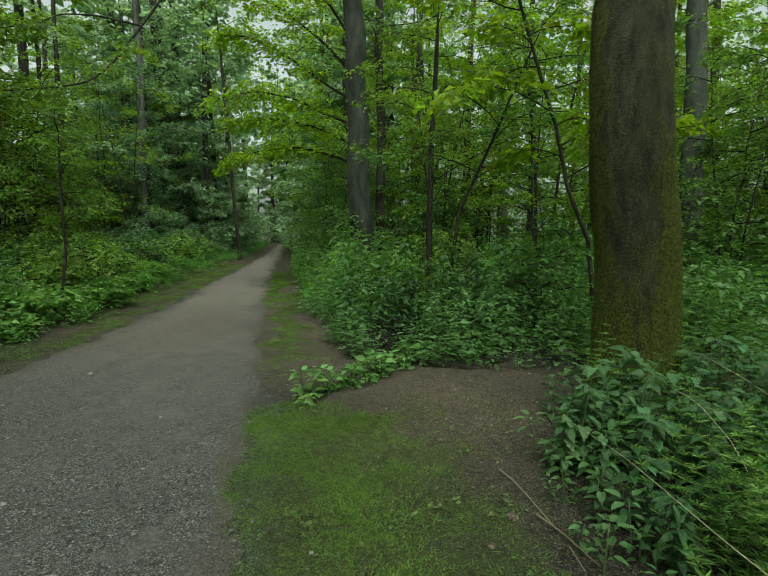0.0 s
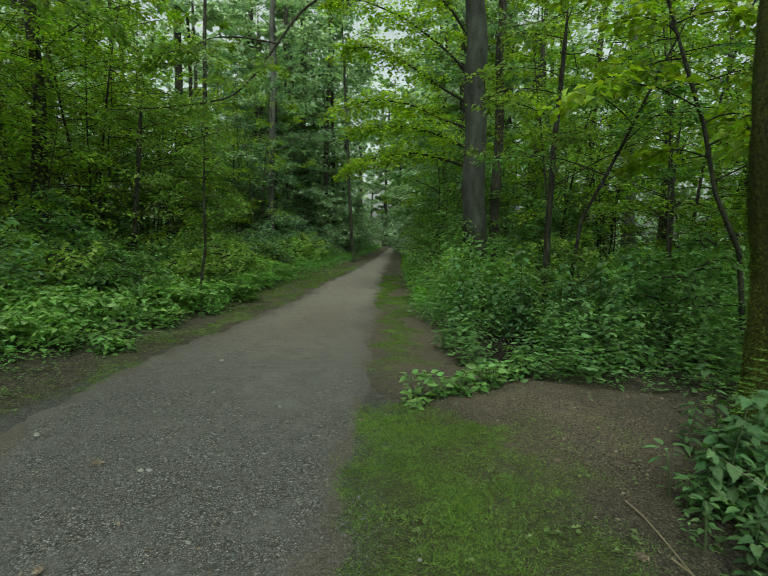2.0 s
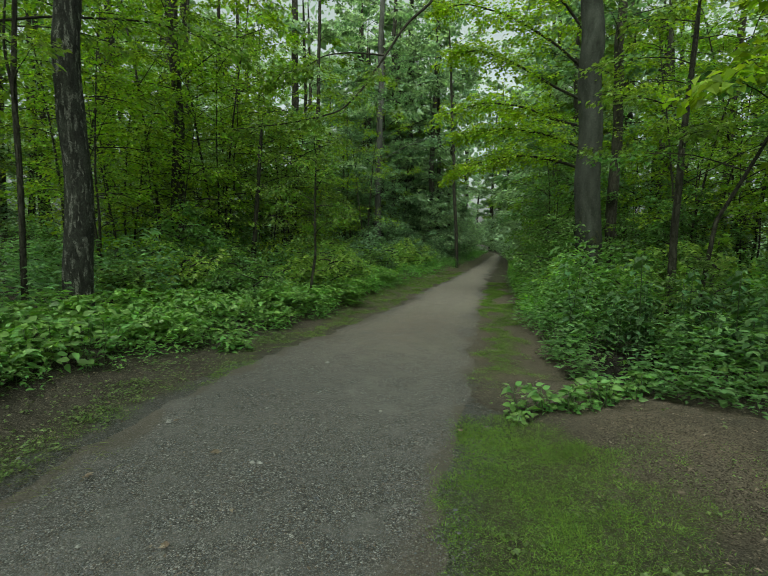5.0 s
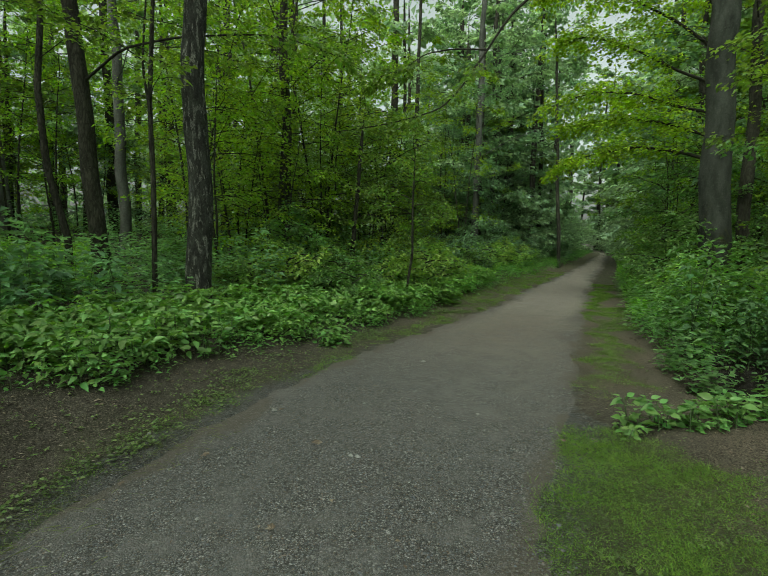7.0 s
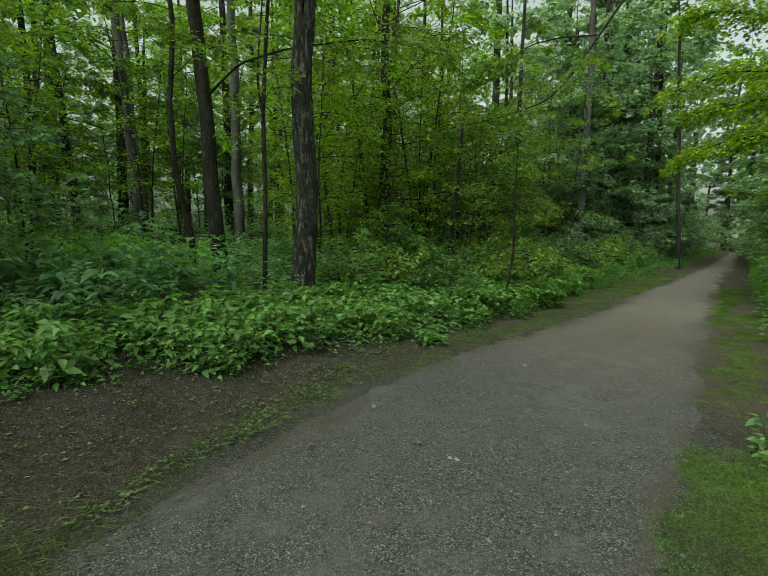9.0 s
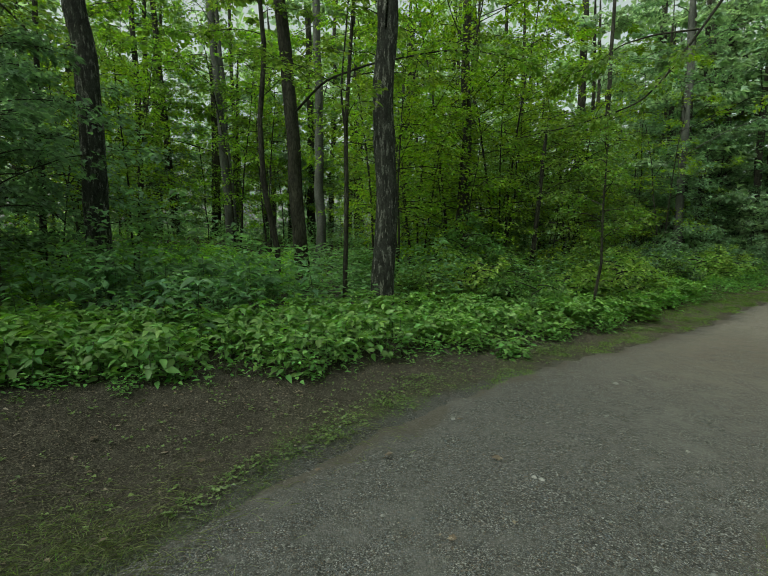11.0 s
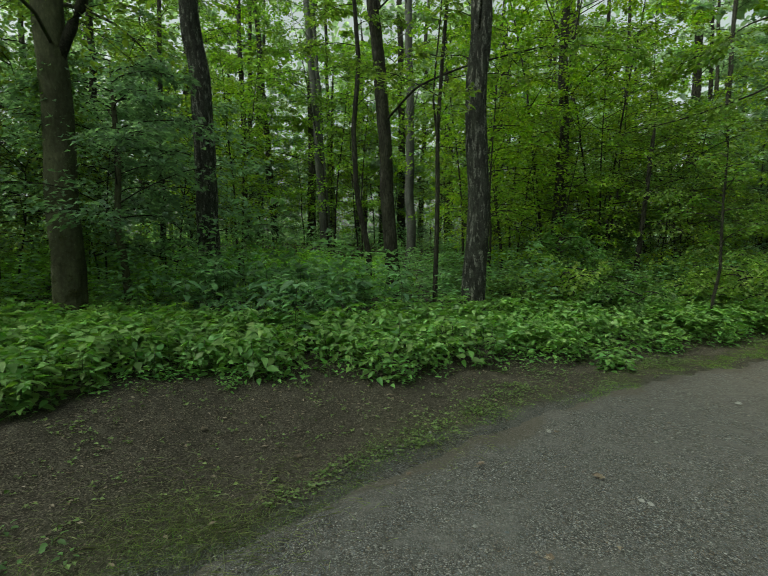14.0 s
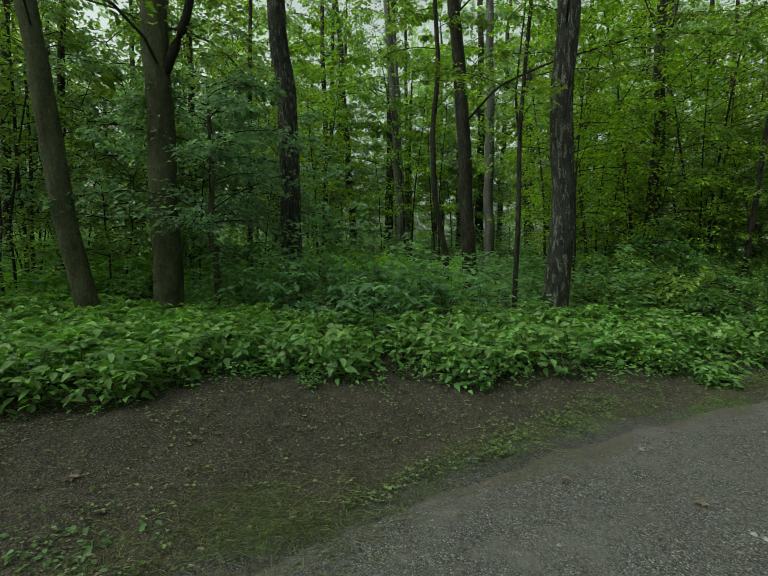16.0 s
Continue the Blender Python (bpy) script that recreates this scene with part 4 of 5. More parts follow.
elder_dark = [shrub("elder_shrub", "dense dark green shrub in the shade", 120 + i, h, 1.8, "dark", n_br=12, tw=6, per=14, size=0.10) for i, h in enumerate((2.6, 4.0, 5.6))]
ash_blue = [shrub("ash_shrub", "blue-green young ash growth", 130 + i, h, 2.4, "blue", stems=2, tw=7, per=15, size=0.110, low=0.2) for i, h in enumerate((4.5, 6.5, 9.0))]
low_dark = [shrub("low_shrub", "low leafy shrub at the foot of the trees", 140 + i, h, 1.0, "dark", stems=3, n_br=8, tw=6, per=12, size=0.09, low=0.1) for i, h in enumerate((1.0, 1.4, 1.8))]

CORRIDOR_END = [(-12.6, 66), (-13.6, 73), (-15.4, 82), (-17.2, 86), (-18.6, 88.5), (-16.0, 90), (-20.2, 91), (-21.5, 93), (-18.8, 71), (-19.0, 94)]
# These shrubs carry the haze of distance in their leaf colour.
hazy = [shrub("hazel_shrub", "shrub where the path ends in the distance, leaves paled for haze", 150 + i, h, 3.0, "far", stems=3, n_br=14, tw=6, per=12, size=0.24, low=0.05) for i, h in enumerate((5.0, 7.5))]
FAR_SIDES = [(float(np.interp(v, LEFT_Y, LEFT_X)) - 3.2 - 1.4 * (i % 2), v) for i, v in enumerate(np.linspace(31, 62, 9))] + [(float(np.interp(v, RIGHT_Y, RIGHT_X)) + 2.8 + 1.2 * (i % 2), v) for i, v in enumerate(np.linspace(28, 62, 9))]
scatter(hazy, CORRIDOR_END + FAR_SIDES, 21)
verge = [shrub("ash_shrub", "low blue-green ash growth beside the path", 155 + i, h, 1.5, "blue", stems=3, n_br=9, tw=6, per=12, size=0.13, low=0.05) for i, h in enumerate((1.8, 2.6))]
scatter(verge, [(float(np.interp(v, LEFT_Y, LEFT_X)) - 2.6 - 0.5 * (i % 3), v) for i, v in enumerate(np.linspace(17, 50, 17))], 22)
fresh = [shrub("maple_shrub", "low yellow-green maple growth beside the path", 157 + i, h, 1.2, "verge", stems=3, n_br=8, tw=6, per=11, size=0.11, low=0.05) for i, h in enumerate((1.2, 1.9))]
scatter(fresh, [(float(np.interp(v, RIGHT_Y, RIGHT_X)) + 2.3 + 0.3 * (i % 3), v) for i, v in enumerate(np.linspace(15, 48, 12))] + [(0.75, 12.4), (1.35, 11.6)], 23)
brake = [shrub("maple_shrub", "knee-high yellow-green maple seedlings on the verge", 160 + i, h, 0.75, "verge", stems=4, n_br=6, tw=5, per=8, size=0.085, low=0.1) for i, h in enumerate((0.8, 1.1, 1.5))]
brake_mid = [shrub("bramble_shrub", "arching green brambles on the verge", 164 + i, h, 0.9, "dark", stems=4, n_br=6, tw=5, per=8, size=0.085, low=0.1) for i, h in enumerate((0.9, 1.3))]
vr = np.random.RandomState(165)
scatter(brake, [(float(np.interp(v, LEFT_Y, LEFT_X)) - 1.9 - 2.6 * vr.uniform() ** 1.3, v) for v in np.linspace(6.4, 25, 34)] + [(-0.35, 10.9), (0.2, 11.4), (0.7, 10.6), (1.2, 10.2), (-0.9, 11.8), (-1.1, 13.0)], 24)
scatter(brake_mid, [(float(np.interp(v, LEFT_Y, LEFT_X)) - 2.0 - 3.4 * vr.uniform(), v) for v in np.linspace(8.5, 28, 24)], 25)
scatter(hazel_mid, [(-11.8, -3.2), (-12.6, -5.2), (-10.6, -4.8), (-13.6, -2.2), (5.2, 10.4), (8.6, 9.4), (10.6, 8.4)] + polar(prng, 14, 24, 52, 15, 26) + polar(prng, 8, 84, 116, 15, 25) + polar(prng, 7, -42, -8, 13, 22) + polar(prng, 6, 52, 84, 20, 30), 1)
scatter(hazel_bright, polar(prng, 12, 26, 58, 12, 22) + polar(prng, 12, 56, 88, 17, 30) + polar(prng, 6, -42, -15, 10, 18) + polar(prng, 9, -44, -18, 17, 28) + polar(prng, 3, -15, -5, 15.5, 20) + polar(prng, 3, 86, 118, 17, 24) + [(-2.0, 20), (-3.0, 25), (-10.2, 19.5), (10.5, 13), (12, 14.5), (13.5, 13), (12.5, 17), (9.2, 15.5), (1.6, 15.2), (5.4, 15.5), (7.4, 18.5), (10.2, 17.5), (2.6, 19.5), (14.0, 11.5), (12.0, 9.0)], 2)
scatter(elder_dark, [(-1.05, 14.3), (-1.45, 16.2), (-1.9, 18.0), (1.4, 14.6), (-1.9, 19.4)] + polar(prng, 12, -8, 12, 14, 34, lambda x, y: right_of(x, y) < 6, 1.0) + polar(prng, 3, -38, -5, 11, 18) + polar(prng, 4, 25, 50, 15, 24), 3)
scatter(ash_blue, polar(np.random.RandomState(78), 14, 15, 30, 24, 40, lambda x, y: 2 < left_of(x, y) < 9, 1.0) + polar(prng, 16, 14, 32, 22, 42, lambda x, y: 2 < left_of(x, y) < 12) + polar(prng, 8, 88, 116, 12.5, 20) + polar(prng, 8, 60, 90, 24, 38), 4)
scatter(low_dark, polar(prng, 14, -30, 8, 7.2, 14, lambda x, y: right_of(x, y) > 1.8 and (x - 2.3) ** 2 + (y - 4.4) ** 2 > 4, 0.8) + polar(prng, 12, 22, 48, 10, 18, None, 0.9) + polar(prng, 8, 44, 70, 9.5, 16), 5)


def far_tree(seed, height, leaf):
    """A leafy forest tree, far off or added out of view to cast shade."""
    return tree("forest_tree", "tall leafy tree filling out and shading the surrounding wood", 0, 0, [(0, 0, 0), (6, 0.1, 0.1)], 0.2, height, "dark", leaf, low=2.2, spread=4.2, n_br=15, tw=12, per=9, size=0.37, seed=seed, sides=8, thin=0.3, group="surrounding wood")


def tall_tree(seed, height, leaf):
    """A tall closed tree at the side of the path's far end."""
    return tree("tall_tree", "tall blue-green tree beyond the bend, coloured hazy", 0, 0, [(0, 0, 0), (9, 0.1, 0.1)], 0.3, height, "dark", leaf, low=2.0, spread=5.2, n_br=22, tw=13, per=12, size=0.43, seed=seed, sides=8, thin=0.2, group="surrounding wood")


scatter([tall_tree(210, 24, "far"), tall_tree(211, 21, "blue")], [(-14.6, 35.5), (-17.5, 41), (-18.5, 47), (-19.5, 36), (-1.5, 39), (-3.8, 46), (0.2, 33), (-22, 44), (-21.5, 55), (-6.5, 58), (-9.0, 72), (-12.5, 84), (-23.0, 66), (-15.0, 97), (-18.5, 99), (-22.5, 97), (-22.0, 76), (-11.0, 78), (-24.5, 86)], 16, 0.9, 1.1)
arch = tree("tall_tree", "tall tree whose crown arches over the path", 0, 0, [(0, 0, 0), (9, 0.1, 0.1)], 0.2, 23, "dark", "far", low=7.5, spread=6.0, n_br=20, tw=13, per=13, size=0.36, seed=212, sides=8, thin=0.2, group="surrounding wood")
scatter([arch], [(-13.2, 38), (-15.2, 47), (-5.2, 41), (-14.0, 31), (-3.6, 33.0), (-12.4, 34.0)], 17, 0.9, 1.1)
scatter([tree("tall_tree", "tall tree closing the far end of the path, leaves paled for haze", 0, 0, [(0, 0, 0), (9, 0.1, 0.1)], 0.25, 27, "grey", "far", low=1.5, spread=5.5, n_br=28, tw=14, per=14, size=0.46, seed=213, sides=8, thin=0.15, group="surrounding wood")],
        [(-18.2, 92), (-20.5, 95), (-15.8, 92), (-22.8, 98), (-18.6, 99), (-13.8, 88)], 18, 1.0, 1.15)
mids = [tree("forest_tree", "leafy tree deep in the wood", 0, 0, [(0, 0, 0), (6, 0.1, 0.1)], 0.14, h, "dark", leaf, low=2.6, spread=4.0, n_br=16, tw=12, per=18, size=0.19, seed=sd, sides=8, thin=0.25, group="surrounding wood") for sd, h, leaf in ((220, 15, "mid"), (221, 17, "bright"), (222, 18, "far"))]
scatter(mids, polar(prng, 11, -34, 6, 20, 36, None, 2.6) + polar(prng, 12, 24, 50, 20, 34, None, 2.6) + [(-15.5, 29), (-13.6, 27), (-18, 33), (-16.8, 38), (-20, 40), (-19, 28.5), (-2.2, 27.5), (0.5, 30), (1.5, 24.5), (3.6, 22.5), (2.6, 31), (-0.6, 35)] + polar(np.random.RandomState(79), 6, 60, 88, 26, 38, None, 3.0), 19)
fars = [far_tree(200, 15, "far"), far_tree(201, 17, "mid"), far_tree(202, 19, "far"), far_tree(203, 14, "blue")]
spots = polar(prng, 22, 14, 62, 26, 48, None, 3.0) + polar(prng, 24, 60, 120, 24, 46, None, 3.0) + polar(prng, 22, -55, 9, 22, 46, None, 3.0) + polar(prng, 10, 125, 290, 25, 45, None, 7.0)
# The first nine stand out of view, added to shade both sides.
spots += [(-8.5, -8.0), (-5.0, -8.5), (-9.5, -12.5), (-13.5, -10), (-2.5, -13), (7, -4), (11.5, 1.5), (5, -9), (11.5, -6), (-11.5, 79), (-17.0, 88), (-21, 92), (-25, 95), (-15, 95), (-14.5, 33), (-16, 37), (-17, 43), (-2.0, 31), (-2.8, 36), (-4.4, 42), (-5.4, 50), (-15.5, 30)]
scatter(fars, spots, 6, 0.85, 1.15)


def far_wood():
    """The closed edge of the wood all round, haze put into its leaf colour."""
    rng = np.random.RandomState(9)
    n = 82000
    a = rng.uniform(0, 2 * np.pi, n)
    d = rng.uniform(50, 85, n)
    x, y = -d * np.sin(a), d * np.cos(a)
    keep = (left_of(x, y) > 2.5) | (right_of(x, y) > 1.5)
    x, y = x[keep], y[keep]
    n = len(x)
    top = 30 + 6 * wave(x, y, 0, 0.12)
    z = ground_z(x, y) + rng.uniform(0, 1, n) ** 1.5 * top
    P = np.stack([x, y, z], 1)
    D = rng.normal(0, 1, (n, 3)) - [0, 0, 0.3]
    N = rng.normal(0, 0.8, (n, 3)) + [0, 0, 1]
    L = rng.uniform(0.5, 1.15, n)
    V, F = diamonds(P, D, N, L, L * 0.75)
    tagged(new("far_woods", mesh("far_woods", V, F, LEAF["far"])), "green wall of distant woodland, leaves paled for haze", "woodland", kind="stuff")


far_wood()


# ---------------------------------------------------------------- herbs
def herb(rng, height, pairs, leaf, material, top=6, shape=blades, narrow=0.5, droop=0.3, tilt=(-0.3, 0.3), base=0.25, lay=0.22):
    """Stem and leaves of one upright plant, as (V, F) twice."""
    k = np.linspace(0, 1, 5)
    bend = rng.normal(0, 0.08, 2) * height
    pts = np.stack([bend[0] * k ** 2, bend[1] * k ** 2, height * k - 0.02], 1)
    stem = tube(pts, 0.004 + 0.002 * (1 - k), 4)
    hs, az, sz = [], [], []
    a0 = rng.uniform(0, 6.28)
    for i in range(pairs):
        h = base + (0.95 - base) * (i + 0.5) / pairs
        for s in (0, math.pi):
            hs.append(h + rng.normal(0, 0.02))
            az.append(a0 + i * 1.6 + s + rng.normal(0, 0.25))
            sz.append(leaf * rng.uniform(0.75, 1.15) * (1.1 - 0.3 * h))
    for i in range(top):
        hs.append(0.98 + rng.uniform(-0.05, 0.03))
        az.append(a0 + i * GOLD + rng.normal(0, 0.2))
        sz.append(leaf * rng.uniform(0.55, 1.1))
    hs, az, sz = map(np.array, (hs, az, sz))
    P = np.stack([np.interp(hs, k, pts[:, 0]), np.interp(hs, k, pts[:, 1]), hs * height - 0.02], 1)
    D = np.stack([np.cos(az), np.sin(az), rng.uniform(*tilt, len(az))], 1)
    P = P + unit(D) * 0.03
    N = np.array([0, 0, 1.0]) + rng.normal(0, lay, D.shape)
    return stem, shape(P, D, N, sz, sz * narrow * rng.uniform(0.85, 1.15, len(sz)), *(() if shape is diamonds else (droop,)))


def herb_things(name, label, category, group, spots, make, material, seed, variants=7):
    """Single plants with a stem and leaves, copied over the spots."""
    rng = np.random.RandomState(seed)
    bases = []
    for i in range(variants):
        st, lf = make(rng)
        root = thing(name, label, category, group=group)
        part("stem", mesh("stem", *st, STEM, True), root)
        part("foliage", mesh("foliage", *lf, material, True), root)
        bases.append(root)
    scatter(bases, spots, seed, 0.8, 1.2)


def herb_stuff(name, label, category, x, y, make, material, seed, variants=12, scale=(0.75, 1.25), zoff=0.0, clump=0.25, bulge=(0, 0, 1, 0), rise=None):
    """A carpet of plants too many to count, as one object."""
    rng = np.random.RandomState(seed)
    protos = []
    for i in range(variants):
        st, lf = make(rng)
        protos.append(lf)
    pick = rng.randint(0, variants, len(x))
    z = ground_z(x, y) + zoff
    out = []
    for i in range(variants):
        m = np.where(pick == i)[0]
        V, F = protos[i]
        a = rng.uniform(0, 6.28, len(m))
        s = rng.uniform(*scale, len(m))
        c, sn = np.cos(a) * s, np.sin(a) * s
        X = V[None, :, 0] * c[:, None] - V[None, :, 1] * sn[:, None] + x[m][:, None]
        Y = V[None, :, 0] * sn[:, None] + V[None, :, 1] * c[:, None] + y[m][:, None]
        tall = s * (1 + clump * wave(x[m], y[m], seed, 0.45) + bulge[3] * np.exp(-((x[m] - bulge[0]) ** 2 + (y[m] - bulge[1]) ** 2) / bulge[2] ** 2))
        tall = tall * rise(x[m], y[m]) if rise else tall
        Z = V[None, :, 2] * tall[:, None] + z[m][:, None]
        out.append((np.stack([X, Y, Z], -1).reshape(-1, 3), (np.arange(len(m))[:, None, None] * len(V) + F[None]).reshape(-1, 3)))
    V, F = join(out)
    return tagged(new(name, mesh(name, V, F, material, True)), label, category, kind="stuff")


def sample(seed, n, x0, x1, y0, y1, chance):
    rng = np.random.RandomState(seed)
    x, y = rng.uniform(x0, x1, n), rng.uniform(y0, y1, n)
    k = rng.uniform(0, 1, n) < chance(x, y)
    return x[k], y[k]


def band(x, y):
    """Metres behind the front of the balsam on the bank."""
    f = np.interp(y, [-6, -2, -1, 0.5, 1.6, 3.4, 5, 7, 11, 16, 40], [2.2, 2.3, 2.3, 2.15, 1.75, 1.4, 1.0, 1.0, 1.0, 1.2, 1.6])
    return left_of(x, y) - f + 0.22 * wave(x, y, 4, 0.8)


def back(y):
    """Depth of the balsam band on the bank."""
    return np.interp(y, [-2, -0.6, 0.6, 30], [4.6, 3.2, 1.5, 1.4])


def clearing(x, y):
    """An opening with low bright herbs behind the front trees."""
    a, d = np.degrees(np.arctan2(-x, y)), np.hypot(x, y)
    return smooth(a, 66, 69) * (1 - smooth(a, 112, 118)) * smooth(d, 10.5, 11.5) * (1 - smooth(d, 18, 21))


def make_seedling(rng):
    return herb(rng, rng.uniform(0.16, 0.3), 3, 0.075, BALSAM, base=0.15, top=5, narrow=0.5, droop=0.2)


def make_balsam(rng):
    return herb(rng, rng.uniform(0.26, 0.50), 4, 0.118, BALSAM, base=0.2, top=7, narrow=0.52, shape=ovate, droop=0.30, tilt=(-0.45, 0.55), lay=0.42)


def make_flat(rng):
    return herb(rng, rng.uniform(0.31, 0.45), 4, 0.13, BALSAM, base=0.2, top=7, narrow=0.62, shape=diamonds, tilt=(-0.2, 0.12))


def make_nettle(rng):
    return herb(rng, rng.uniform(0.5, 0.95), 10, 0.108, NETTLE, base=0.1, top=7, narrow=0.70, shape=toothed, droop=0.28, tilt=(-0.4, 0.35))


def make_tall(rng):
    return herb(rng, rng.uniform(0.65, 1.15), 7, 0.15, NETTLE, top=5, narrow=0.55, shape=diamonds)


def make_broad(rng):
    return herb(rng, rng.uniform(0.55, 1.05), 9, 0.105, NETTLE, top=6, narrow=0.60, droop=0.25)


def make_dome(rng):
    return herb(rng, rng.uniform(0.75, 1.1), 5, 0.20, ELDER, base=0.35, top=7, narrow=0.52, droop=0.3, tilt=(-0.3, 0.15))


def make_high(rng):
    return herb(rng, rng.uniform(0.9, 1.3), 9, 0.13, NETTLE, base=0.2, top=6, narrow=0.62, droop=0.3, tilt=(-0.45, 0.2))


def make_weed(rng):
    return herb(rng, rng.uniform(0.03, 0.08), 2, 0.042, HERB, base=0.2, top=5, narrow=0.6, droop=0.2)


def make_low(rng):
    return herb(rng, rng.uniform(0.22, 0.4), 3, 0.10, BALSAM, top=5, narrow=0.55, shape=diamonds)


def make_sprawl(rng):
    return herb(rng, rng.uniform(0.10, 0.27), 3, 0.092, BALSAM, base=0.2, top=6, narrow=0.56, shape=ovate, droop=0.3, tilt=(-0.2, 0.5), lay=0.4)


def make_young(rng):
    return herb(rng, rng.uniform(0.16, 0.34), 3, 0.125, BALSAM, base=0.1, top=6, narrow=0.58, shape=ovate, droop=0.3, tilt=(-0.3, 0.25))


x, y = sample(21, 13500, -12, -3.5, -5.5, 16, lambda x, y: smooth(band(x, y), 0.0, 0.15) * (1 - smooth(band(x, y) - back(y), -0.1, 0.8)))
near = np.where((y > -2.2) & (y < 4.2) & (band(x, y) < 0.75))[0][:160]
rest = np.ones(len(x), bool)
rest[near] = False
herb_things("balsam_plant", "fresh green balsam plant with a whorl of leaves", "plant", "balsam on the bank", list(zip(x[near], y[near])), make_balsam, BALSAM, 22)
front = rest & (band(x, y) < 1.4) & (y < 7.5)
behind = rest & ~front
herb_stuff("balsam_carpet", "bright green balsam covering the bank", "plants", x[front], y[front], make_balsam, BALSAM, 23, clump=0.1)
herb_stuff("balsam_rear", "green balsam between the trunks on the bank", "plants", x[behind], y[behind], make_flat, BALSAM, 38, clump=0.1)

x, y = sample(91, 5200, -7, -3.2, -3, 9, lambda x, y: smooth(band(x, y), -0.28, 0.05) ** 2 * (1 - smooth(band(x, y), 0.0, 0.25)) * (0.25 + 0.75 * smooth(wave(x, y, 12, 1.6), -0.4, 0.5)))
herb_stuff("balsam_fringe", "small balsam seedlings at the foot of the bank", "plants", x, y, make_seedling, BALSAM, 92, scale=(0.5, 1.1))
x, y = sample(24, 9000, -30, -4, -14, 30, lambda x, y: smooth(band(x, y) - back(y), -0.2, 0.9) * (0.35 + 0.65 * (1 - smooth(band(x, y), 5, 14))) * (1 - clearing(x, y)))
herb_stuff("tall_herbs", "tall dark green herbs under the trees", "plants", x, y, make_tall, ELDER, 25, bulge=(-9.3, 1.6, 1.8, 0.7))
x, y = sample(26, 7000, -30, -4, -14, 40, lambda x, y: smooth(band(x, y), 1.0, 2.0))
herb_stuff("woodland_herbs", "low green herbs on the forest floor", "plants", x, y, make_low, HERB, 27)


x, y = sample(53, 8500, -21, -8, -8, 9, clearing)
herb_stuff("clearing_herbs", "bright green low herbs in a small clearing", "plants", x, y, make_low, HERB, 54, scale=(0.9, 1.5))
yy = np.random.RandomState(55).uniform(0, 1, 4600) ** 1.3 * 72 + 10
xx = np.interp(yy, LEFT_Y, LEFT_X) - 0.85 - np.random.RandomState(56).uniform(0, 1, 4600) ** 0.7 * 2.4
herb_stuff("verge_herbs", "fresh green herbs along the path's verge", "plants", xx, yy, make_low, BALSAM, 57, clump=0.5)
yy = np.random.RandomState(58).uniform(10, 46, 1600)
xx = np.interp(yy, RIGHT_Y, RIGHT_X) + 0.9 + np.random.RandomState(59).uniform(0, 1, 1600) * 1.4
herb_stuff("verge_herbs", "fresh green herbs along the path's verge", "plants", xx, yy, make_low, HERB, 60, clump=0.4)
nd = np.random.RandomState(62)
herb_things("elder_plant", "blue-green broad-leaved herb under the trees", "plant", "broad herbs behind the balsam", [(-8.5 + nd.normal(0, 0.85), 1.7 + nd.normal(0, 1.1)) for _ in range(110)], make_dome, ELDER, 63)


def inside_right(x, y):
    """Metres behind the front of the thicket on the other side of the path."""
    e = np.interp(y, [4.5, 5.3, 5.8, 6.3, 7.4, 9, 12, 30], [9, 2.6, 1.3, 1.0, 0.85, 0.75, 0.75, 0.9])
    return right_of(x, y) + 0.15 * wave(x, y, 4, 0.9) - e


def right_mass(x, y):
    hole = np.exp(-((x - 0.16 - 0.2 * (y - 7)) / 0.25) ** 4 - ((y - 6.85) / 0.6) ** 4)
    return smooth(inside_right(x, y), 0, 0.25) * (1 - np.clip(3.0 * hole, 0, 1))


def right_rise(x, y):
    return 0.35 + 0.65 * smooth(inside_right(x, y), 0.0, 1.1)


x, y = sample(28, 7800, -6, 14, 5.5, 26, lambda x, y: right_mass(x, y) * (1 - 0.6 * smooth(y, 10, 20)))
nearby = (y < 9.2) & (x < 5)
herb_stuff("bramble_thicket", "dark green thicket of nettles and brambles", "plants", x[nearby], y[nearby], make_broad, THICKET, 29, clump=0.5, rise=right_rise)
herb_stuff("herb_thicket", "shaded green thicket under the trees", "plants", x[~nearby], y[~nearby], make_tall, THICKET, 39, clump=0.4, rise=right_rise)
x, y = sample(30, 2600, -4, 6, 5, 12, lambda x, y: right_mass(x, y) * 0.8)
herb_stuff("thicket_edge", "low mixed herbs at the foot of the thicket", "plants", x, y, make_seedling, THICKET, 31)

# balsam at the ditch
nd = np.random.RandomState(32)
spots = [(-0.72 + 1.1 * u + nd.normal(0, 0.09), 4.4 + 1.6 * u + nd.normal(0, 0.12)) for u in nd.uniform(0, 1, 58)] + [(1.25 + nd.normal(0, 0.4), 6.2 + nd.normal(0, 0.2)) for _ in range(38)]
herb_things("balsam_plant", "light green balsam plant at the edge of a ditch", "plant", "balsam at the ditch", spots, make_sprawl, BALSAM, 33, 6)

# dark nettles standing behind the ditch
spots = [(1.55 + nd.normal(0, 0.5), 7.9 + nd.normal(0, 0.35)) for _ in range(50)] + [(0.25 + nd.normal(0, 0.45), 7.85 + abs(nd.normal(0, 0.15))) for _ in range(24)]
herb_things("nettle", "tall dark nettle behind the ditch", "plant", "nettles behind the ditch", spots, make_high, NETTLE, 66, 5)
